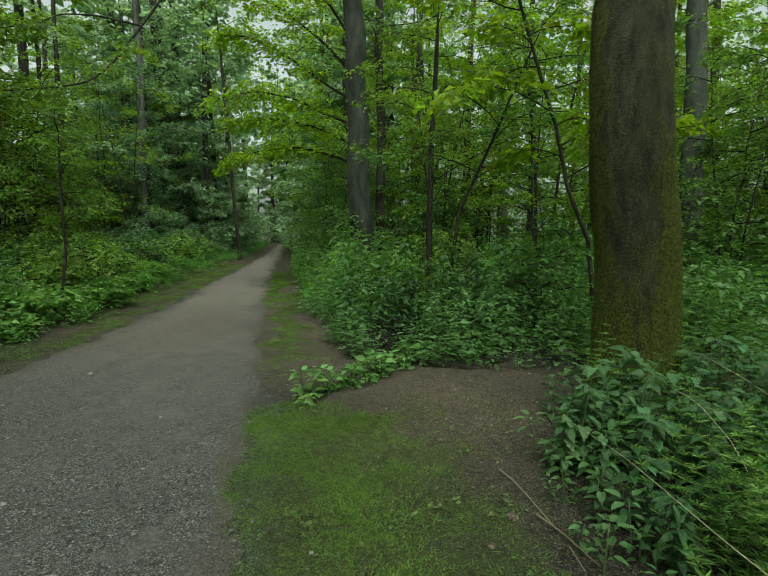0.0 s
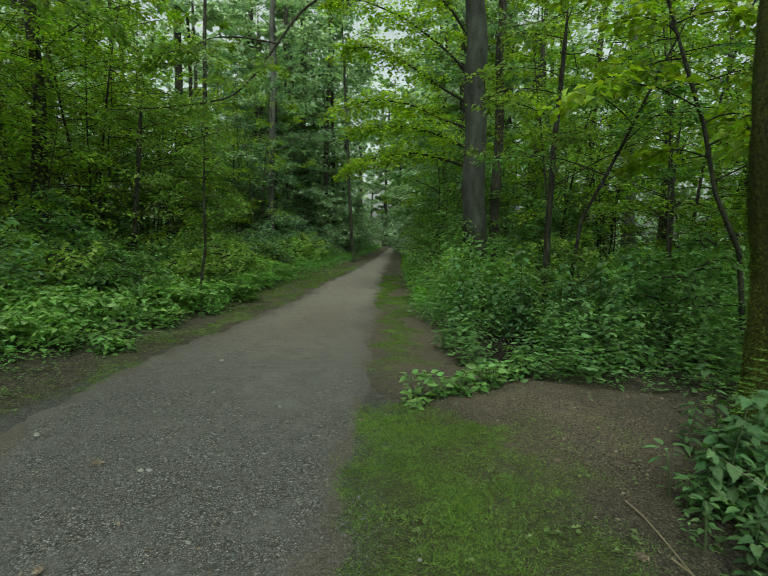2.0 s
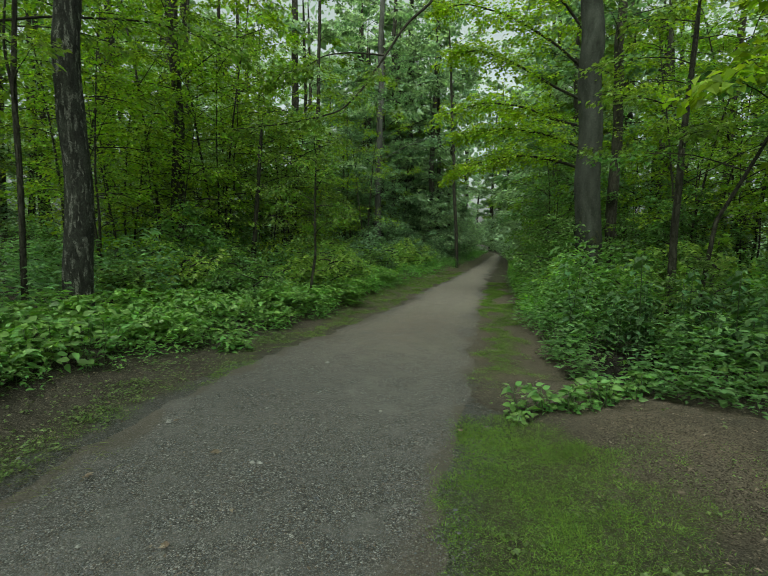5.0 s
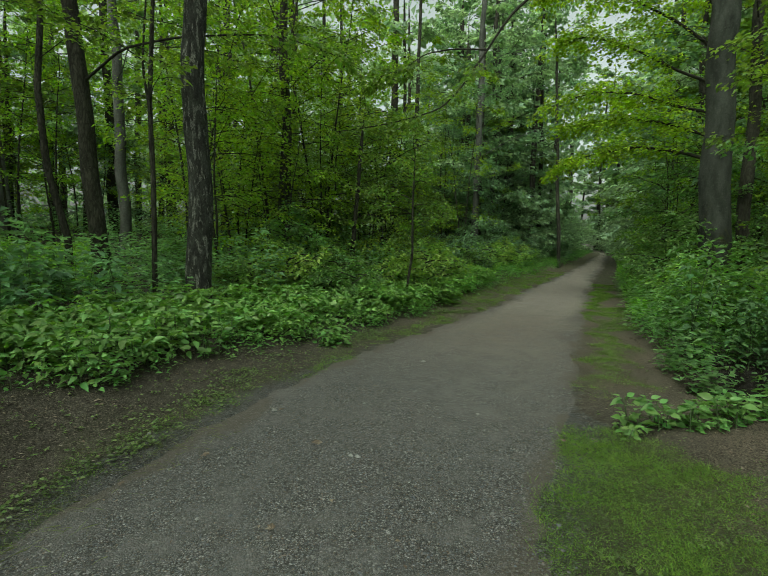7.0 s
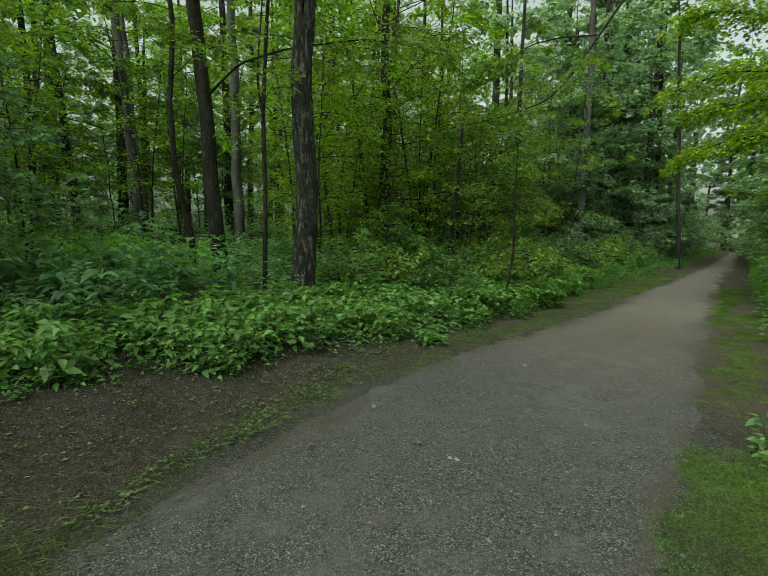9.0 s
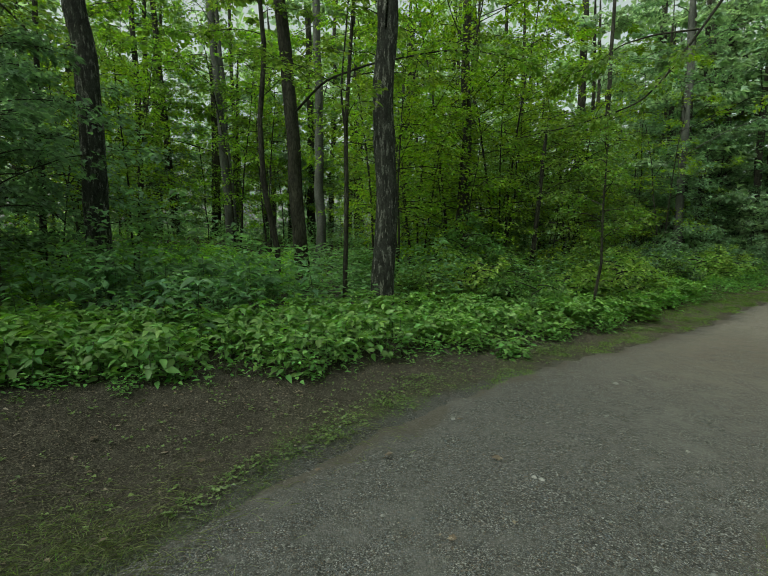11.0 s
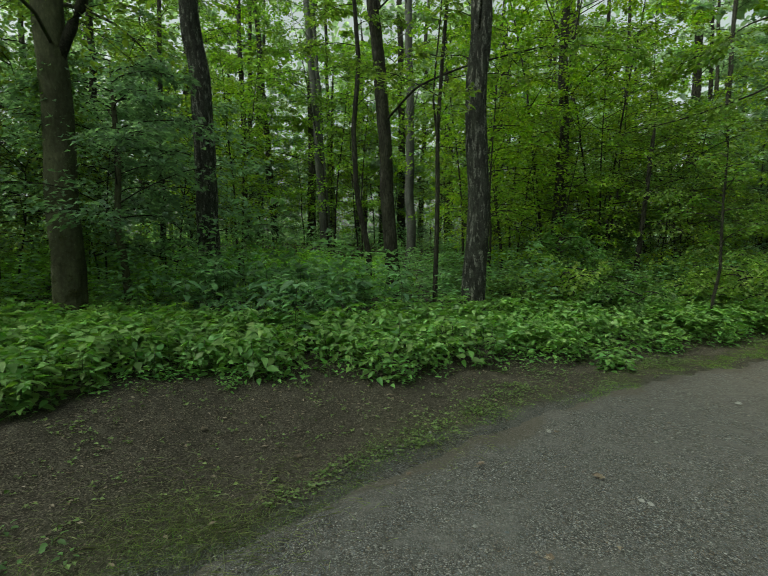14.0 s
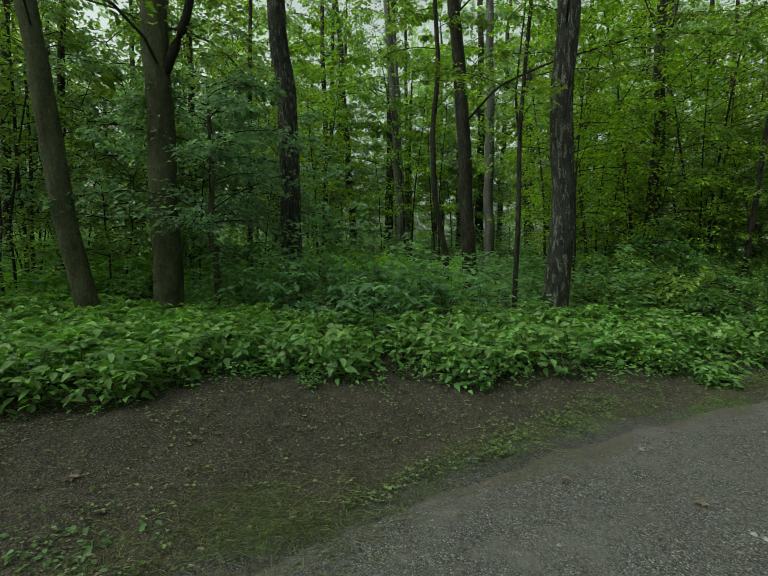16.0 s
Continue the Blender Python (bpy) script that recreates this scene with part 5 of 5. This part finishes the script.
# leafy plants on the verge at the foot of the bank
spots = [(-4.95 + 0.3 * v + nd.normal(0, 0.2), 4.2 + 0.35 * v + nd.normal(0, 0.2)) for v in nd.uniform(-1, 1.8, 70)]
herb_things("verge_weed", "low green weed creeping on the bare verge", "plant", "weeds on the verge", spots, make_weed, WEED, 67, 5)
spots = [(-5.5 + 0.7 * v + nd.normal(0, 0.1), 5.75 - 0.5 * v + nd.normal(0, 0.22)) for v in nd.uniform(-0.6, 1, 42)]
herb_things("balsam_plant", "young green balsam spilling onto the verge", "plant", "balsam on the verge", spots, make_young, BALSAM, 69, 5)
spots = [(-3.05 + nd.normal(0, 0.2), -1.1 + nd.normal(0, 0.22)) for _ in range(26)]
herb_things("verge_weed", "low bright green weed beside the gravel", "plant", "weeds by the gravel", spots, make_weed, THICKET, 68, 5)

# nettles at the mossy tree
spots = []
while len(spots) < 112:
    px, py = nd.uniform(0.9, 3.6), nd.uniform(1.6, 4.4)
    if px > 1.15 + 0.25 * abs(py - 3.0) and (px - 2.37) ** 2 + (py - 4.62) ** 2 > 0.3:
        spots.append((px, py))
young = [(1.0 + nd.uniform(0, 0.45) + 0.2 * abs(u - 0.5), 1.9 + 1.6 * u) for u in nd.uniform(0, 1, 28)]
herb_things("young_balsam", "small light green balsam seedling at the nettles' edge", "plant", "seedlings by the nettles", young, make_seedling, THICKET, 37, 4)
for _ in range(34):
    spots.append((nd.uniform(1.5, 3.2), nd.uniform(3.1, 3.8)))
herb_things("nettle", "dark green stinging nettle with toothed leaves", "plant", "nettles by the mossy tree", spots, make_nettle, NETTLE, 34)


def cleavers():
    """Whorls of narrow leaves on sprawling stems."""
    rng = np.random.RandomState(35)
    x, y = sample(36, 1300, 1.0, 7, 0.8, 9, lambda x, y: smooth(right_of(x, y), 1.6, 2.6) * smooth(x - 0.25 * np.abs(y - 3), 1.0, 1.9))
    xn, yn = sample(65, 420, 1.15, 2.7, 0.9, 2.4, lambda x, y: smooth(x - 0.3 * (y - 1.2), 1.1, 1.4))
    x, y = np.concatenate([x, xn]), np.concatenate([y, yn])
    P, D = [], []
    for px, py in zip(x, y):
        g = float(ground_z(px, py))
        h = rng.uniform(0.4, 0.8)
        ln = rng.normal(0, 0.18, 2)
        for k in np.linspace(0.15, 1, 8):
            a = rng.uniform(0, 6.28) + np.arange(6) * 1.047
            P.append(np.tile([px + ln[0] * k, py + ln[1] * k, g + h * k], (6, 1)))
            D.append(np.stack([np.cos(a), np.sin(a), np.full(6, 0.35)], 1))
    P, D = np.concatenate(P), np.concatenate(D)
    N = np.array([0, 0, 1.0]) + rng.normal(0, 0.3, D.shape)
    L = rng.uniform(0.034, 0.062, len(P))
    V, F = diamonds(P, D, N, L, L * 0.22)
    tagged(new("cleavers", mesh("cleavers", V, F, CLEAVER)), "light green sprawling cleavers among nettles", "plants", kind="stuff")


cleavers()


# ---------------------------------------------------------------- grass, weeds, litter, stones
def grass():
    rng = np.random.RandomState(40)
    x1, y1 = sample(41, 36000, -1.7, 1.3, 1.0, 5.2, lambda x, y: grassy(x, y) * (0.42 + 0.58 * smooth(wave(x, y, 9, 1.7) + 0.6 * wave(x, y, 4, 5.0), -0.75, 0.5)))
    x5, y5 = sample(42, 2600, 0.0, 1.1, 1.3, 4.6, lambda x, y: 0.55 * smooth(wave(x, y, 5, 1.9) + 0.4 * wave(x, y, 4, 5.0), 0.25, 0.8))

    def along(n, xs, ys, side, s0, s1, y0, y1):
        yy = rng.uniform(y0, y1, n)
        xx = np.interp(yy, ys, xs) + side * rng.uniform(s0, s1, n)
        k = rng.uniform(0, 1, n) < grassy(xx, yy) ** 1.4
        return xx[k], yy[k]
    x2, y2 = along(20000, RIGHT_X, RIGHT_Y, 1, -0.15, 0.9, 4.7, 20)
    x3, y3 = along(8500, LEFT_X, LEFT_Y, -1, -0.15, 0.8, -2, 9)
    x4, y4 = along(11000, LEFT_X, LEFT_Y, -1, -0.1, 1.9, 9, 26)
    xc = np.concatenate([x1, x5, x2, x3, x4])
    yc = np.concatenate([y1, y5, y2, y3, y4])
    per = 15
    big = np.repeat(np.clip(rng.lognormal(0, 0.35, len(xc)), 0.5, 2.2), per)
    n = len(xc) * per
    off = rng.normal(0, 0.019, (n, 2)) * big[:, None]
    x, y = np.repeat(xc, per) + off[:, 0], np.repeat(yc, per) + off[:, 1]
    h = rng.uniform(0.006, 0.016, n) * big * (1 + 0.3 * wave(x, y, 1, 1.6)) * (1 + 1.2 * smooth(y, 6, 16))
    a = rng.uniform(0, 6.28, n)
    P = np.stack([x, y, ground_z(x, y) - 0.004], 1)
    lean = off * 0.9 + rng.normal(0, 0.6, (n, 2)) * h[:, None]
    s = np.stack([np.cos(a), np.sin(a), 0 * a], 1) * 0.0023
    V = np.stack([P - s, P + s, P + np.column_stack([lean, h])], 1).reshape(-1, 3)
    tagged(new("grass", mesh("grass", V, np.arange(3 * n).reshape(-1, 3), GRASS)), "short worn green grass in tufts beside the gravel", "grass", kind="stuff")


def flat_grass():
    """Long pale blades lying over at the foot of the bank."""
    rng = np.random.RandomState(64)
    cx, cy, spread = [-3.2, -2.85, -3.0, -3.35, -3.6], [-0.1, 0.2, -0.55, 0.8, 1.9], [0.28, 0.22, 0.3, 0.22, 0.22]
    n = 2200
    pick = rng.choice(5, n, p=[0.3, 0.22, 0.2, 0.14, 0.14])
    x, y = np.array(cx)[pick] + 1.25 * rng.normal(0, 1, n) * np.array(spread)[pick], np.array(cy)[pick] + 1.25 * rng.normal(0, 1, n) * np.array(spread)[pick]
    a = rng.normal(2.4, 0.9, n)
    L = rng.uniform(0.05, 0.16, n)
    P = np.stack([x, y, ground_z(x, y) + 0.012 + 0.02 * ((left_of(x, y) < 0.1) * 1.0)], 1)
    D = np.stack([np.cos(a), np.sin(a), rng.uniform(0.0, 0.35, n)], 1)
    V, F = blades(P, D, np.array([0, 0, 1.0]) + rng.normal(0, 0.3, (n, 3)), L, np.full(n, 0.003), 0.35)
    tagged(new("flattened_grass", mesh("flattened_grass", V, F, DRYGRASS)), "long pale green grass lying flat at the verge", "grass", kind="stuff")


def weeds():
    rng = np.random.RandomState(44)
    x1, y1 = sample(45, 42000, -6.5, -2, -3, 12, lambda x, y: smooth(left_of(x, y), 0.0, 0.2) * (0.05 + 0.6 * smooth(wave(x, y, 8, 1.3), 0.1, 0.9) * (1 - 0.85 * smooth(left_of(x, y), 0.7, 1.0))) * (band(x, y) < 0.3))
    x2, y2 = sample(46, 1500, -2, 2.5, 1, 8, lambda x, y: smooth(right_of(x, y), 0.1, 0.3) * (0.06 + 0.6 * smooth(wave(x, y, 6, 1.3), 0.3, 0.9)))
    x, y = np.concatenate([x1, x2]), np.concatenate([y1, y2])
    n = len(x) * 4
    a = rng.uniform(0, 6.28, n)
    x, y = np.repeat(x, 4) + rng.normal(0, 0.02, n), np.repeat(y, 4) + rng.normal(0, 0.02, n)
    P = np.stack([x, y, ground_z(x, y) + rng.uniform(0.005, 0.04, n)], 1)
    D = np.stack([np.cos(a), np.sin(a), rng.uniform(0, 0.4, n)], 1)
    N = np.array([0, 0, 1.0]) + rng.normal(0, 0.25, (n, 3))
    L = rng.uniform(0.015, 0.04, n)
    V, F = diamonds(P, D, N, L, L * 0.8)
    tagged(new("verge_weeds", mesh("verge_weeds", V, F, WEED)), "small green weeds creeping over bare soil", "plants", kind="stuff")


def litter():
    rng = np.random.RandomState(47)
    x1, y1 = sample(48, 95000, -7, -2, -4, 14, lambda x, y: smooth(left_of(x, y), -0.1, 0.5) * (0.3 + 0.7 * smooth(wave(x, y, 2, 1.2), -0.3, 0.6)) * (band(x, y) < 0.8))
    x2, y2 = sample(49, 48000, -2, 3, 1, 9, lambda x, y: smooth(right_of(x, y), 0.0, 0.3) * (1 - grassy(x, y)) * 0.8)
    x3, y3 = sample(50, 16000, -7, 0, 1, 22, lambda x, y: np.where((left_of(x, y) < 0) & (right_of(x, y) < 0), 0.35, 0.0))
    x, y = np.concatenate([x1, x2, x3]), np.concatenate([y1, y2, y3])
    n = len(x)
    a = rng.uniform(0, 6.28, n)
    P = np.stack([x, y, ground_z(x, y) + np.where((left_of(x, y) < 0) & (right_of(x, y) < 0), 0.035, 0.006)], 1)
    D = np.stack([np.cos(a), np.sin(a), rng.normal(0, 0.12, n)], 1)
    N = np.array([0, 0, 1.0]) + rng.normal(0, 0.25, (n, 3))
    L = np.clip(rng.lognormal(-4.3, 0.62, n), 0.006, 0.06)
    L = L * np.where(x > -1.2, 0.78, 1.0)
    V, F = diamonds(P, D, N, L, L * rng.choice([0.1, 0.4, 0.6], n, p=[0.62, 0.22, 0.16]))
    tagged(new("leaf_litter", mesh("leaf_litter", V, F, LITTER)), "dry brown leaves and bits of twig on soil", "leaf litter", kind="stuff")


def rock(rng, s):
    """A lumpy flat stone as (V, F)."""
    V = np.array([[1, 0, 0], [0.5, 0.8, 0], [-0.5, 0.8, 0.0], [-1, 0, 0], [-0.5, -0.8, 0], [0.5, -0.8, 0], [0.45, 0.1, 0.5], [-0.3, 0.35, 0.55], [-0.2, -0.4, 0.5]], float)
    V = V * rng.uniform(0.75, 1.25, V.shape) * s * [1, 1, 0.7]
    V[:6, 2] -= 0.15 * s
    F = np.array([[0, 1, 6], [1, 7, 6], [1, 2, 7], [2, 3, 7], [3, 8, 7], [3, 4, 8], [4, 5, 8], [5, 6, 8], [5, 0, 6], [6, 7, 8]])
    return V, F


def pebbles():
    rng = np.random.RandomState(51)
    x, y = sample(52, 130000, -5.2, 0.5, -1.5, 9, lambda x, y: np.where((left_of(x, y) < 0.15) & (right_of(x, y) < 0.2), 1.0, 0.0) * smooth(-left_of(x, y), 0.2, 1.3) * np.exp(-np.hypot(x, y) / 4.5) * (0.35 + 0.65 * smooth(wave(x, y, 1, 0.8), -0.6, 0.6)))
    protos = [rock(rng, 1.0) for _ in range(34)]
    pick = rng.randint(0, 16, len(x))
    size = np.clip(rng.lognormal(-5.6, 0.5, len(x)), 0.0025, 0.016)
    z = ground_z(x, y) + 0.03
    out = []
    for i, (V, F) in enumerate(protos):
        m = np.where(pick == i)[0]
        a = rng.uniform(0, 6.28, len(m))
        c, sn = np.cos(a) * size[m], np.sin(a) * size[m]
        X = V[None, :, 0] * c[:, None] - V[None, :, 1] * sn[:, None] + x[m][:, None]
        Y = V[None, :, 0] * sn[:, None] + V[None, :, 1] * c[:, None] + y[m][:, None]
        Z = V[None, :, 2] * size[m][:, None] + z[m][:, None]
        out.append((np.stack([X, Y, Z], -1).reshape(-1, 3), (np.arange(len(m))[:, None, None] * len(V) + F[None]).reshape(-1, 3)))
    V, F = join(out)
    tagged(new("gravel", mesh("gravel", V, F, PEBBLE)), "loose grey gravel stones on the path", "gravel", kind="stuff")


grass()
flat_grass()
weeds()
litter()
pebbles()


# ---------------------------------------------------------------- single small things
def ivy():
    """Ivy climbing the forked maple."""
    rng = np.random.RandomState(60)
    root = thing("ivy", "dark glossy ivy climbing a brown trunk", "plant", -8.66, -1.53, float(ground_z(-8.66, -1.53)))
    n = 1500
    z = rng.uniform(0.9, 5.2, n)
    a = rng.normal(3.6, 0.75, n)
    r = 0.20 + np.abs(rng.normal(0, 0.10, n)) * (0.5 + 0.25 * z)
    ax = axis_at([(0.2, 0, 0), (2.7, 0.01, -0.08), (4.5, 0.03, -0.15)], z)
    P = ax + np.stack([r * np.cos(a), r * np.sin(a), rng.normal(0, 0.03, n)], 1)
    D = np.stack([np.cos(a), np.sin(a), rng.uniform(-1.2, -0.2, n)], 1)
    N = np.stack([np.cos(a), np.sin(a), np.full(n, 0.8)], 1) + rng.normal(0, 0.3, (n, 3))
    L = rng.uniform(0.05, 0.09, n)
    part("foliage", mesh("foliage", *diamonds(P, D, N, L, L * 0.9), LEAF["dark"]), root)
    for k in range(3):
        s = np.linspace(0, 1, 14)
        aa = 3.3 + 0.35 * k + 0.3 * np.sin(5 * s + k)
        c = axis_at([(0.2, 0, 0), (2.7, 0.01, -0.08), (4.5, 0.03, -0.15)], 4.6 * s)
        pts = c + np.stack([0.215 * np.cos(aa), 0.215 * np.sin(aa), 0 * s], 1)
        part("stem", mesh("stem", *tube(pts, 0.014 - 0.008 * s, 5), BARK["twig"], True), root)


def stump():
    x, y = -13.07, 1.33
    root = thing("tree_stump", "small dark broken stump in green herbs", "stump", x, y, float(ground_z(x, y)))
    k = np.linspace(0, 1, 9)
    pts = np.stack([0.02 * np.sin(4 * k), 0.02 * k, 1.05 * k - 0.1], 1)
    V, F = tube(pts, 0.085 - 0.02 * k, 11, 0.12, 8, 0.3)
    V[-14:-2, 2] += np.random.RandomState(3).uniform(-0.06, 0.06, 12)
    part("trunk", mesh("trunk", V, F, BARK["dark"], True), root)


def stalk(points, r, material, name, label, category):
    pts = np.array(points, float)
    ks = np.linspace(0, len(pts) - 1, 5 * len(pts))
    q = np.stack([np.interp(ks, np.arange(len(pts)), pts[:, c]) for c in range(3)], 1)
    q[1:-1] = (q[:-2] + 2 * q[1:-1] + q[2:]) / 4
    me = mesh(name, *tube(q - q[0], r * (1 - 0.6 * np.linspace(0, 1, len(q))), 5), material, True)
    ob = tagged(new(name, me), label, category)
    ob.location = q[0]
    return ob


def small_things():
    rng = np.random.RandomState(61)
    for pts in ([(1.75, 1.25, 0.02), (1.40, 1.35, 0.42), (1.17, 1.5, 0.59), (1.06, 2.0, 0.66), (0.97, 2.41, 0.66)],
                [(2.3, 1.9, 0.1), (1.95, 2.2, 0.78), (1.92, 2.5, 0.86), (2.0, 2.99, 0.87)],
                [(1.9, 2.0, 0.05), (1.72, 2.25, 0.6), (1.65, 2.42, 0.74), (1.63, 2.6, 0.76)]):
        stalk(pts, 0.0020, STRAW, "dry_stalk", "pale dry grass stalk leaning over nettles", "grass stalk")
    for pts in ([(0.81, 3.14, 0.02), (0.86, 2.95, 0.035), (0.91, 2.77, 0.02), (0.97, 2.55, 0.03), (1.05, 2.35, 0.02)],
                [(0.90, 2.62, 0.02), (1.0, 2.45, 0.05), (1.08, 2.2, 0.03)],
                [(-0.52, 1.95, 0.02), (-0.42, 1.88, 0.05), (-0.36, 1.78, 0.03)],
                [(0.98, 2.40, 0.02), (0.97, 2.30, 0.06), (0.99, 2.15, 0.02)]):
        off = [(px, py, pz + float(ground_z(px, py))) for px, py, pz in pts]
        stalk(off, 0.006, STICK, "stick", "brown dead stick lying on bare soil", "stick")
    # pale stones and fallen leaves on the path and verge
    for x, y, s in ((-3.27, 5.27, 0.05), (-2.2, 2.66, 0.035), (-3.83, 1.97, 0.03), (-2.25, 2.64, 0.03), (-3.41, 2.92, 0.035), (-0.34, 2.27, 0.022), (-1.6, 3.1, 0.022), (-1.9, 4.0, 0.028), (-2.9, 3.6, 0.025), (-1.3, 2.4, 0.02), (-3.5, 4.3, 0.026), (-2.4, 1.5, 0.022)):
        on = float(left_of(x, y)) < 0 and float(right_of(x, y)) < 0
        ob = tagged(new("stone", mesh("stone", *rock(rng, 0.7 * s), STONE)), "flat pale grey stone lying on the gravel", "stone", "loose stones")
        ob.matrix_basis = pose(x, y, float(ground_z(x, y)) + (0.04 if on else 0.012), 0, 0, rng.uniform(0, 360))
    for x, y, s in ((-3.09, 1.98, 0.06), (-3.37, 2.95, 0.05), (-3.78, 0.81, 0.055), (-4.0, 0.58, 0.05), (-3.69, -1.3, 0.08), (-3.31, -1.0, 0.055), (-2.62, 2.67, 0.05), (-3.1, 1.4, 0.04), (0.6, 2.35, 0.045), (0.77, 2.59, 0.06), (-2.61, 2.69, 0.05), (-4.3, 0.1, 0.06), (-4.1, -0.6, 0.05), (0.45, 3.6, 0.05), (0.2, 4.6, 0.04), (-2.0, 1.7, 0.045), (-1.1, 3.9, 0.04)):
        on = float(left_of(x, y)) < 0 and float(right_of(x, y)) < 0
        a = np.arange(5) * 0.62 - 1.24 + rng.normal(0, 0.1, 5)
        D = np.stack([np.cos(a), np.sin(a), rng.uniform(0.0, 0.25, 5)], 1)
        L = s * np.array([0.65, 0.9, 1.0, 0.9, 0.65])
        V, F = blades(np.zeros((5, 3)), D, np.tile([0, 0, 1.0], (5, 1)), L, L * 0.6, 0.1)
        ob = tagged(new("fallen_leaf", mesh("fallen_leaf", V, F, LITTER)), "dry lobed leaf fallen on the ground", "leaf", "fallen leaves")
        ob.matrix_basis = pose(x, y, float(ground_z(x, y)) + (0.046 if on else 0.012), rng.uniform(-10, 10), rng.uniform(-10, 10), rng.uniform(0, 360))


ivy()
stump()
small_things()
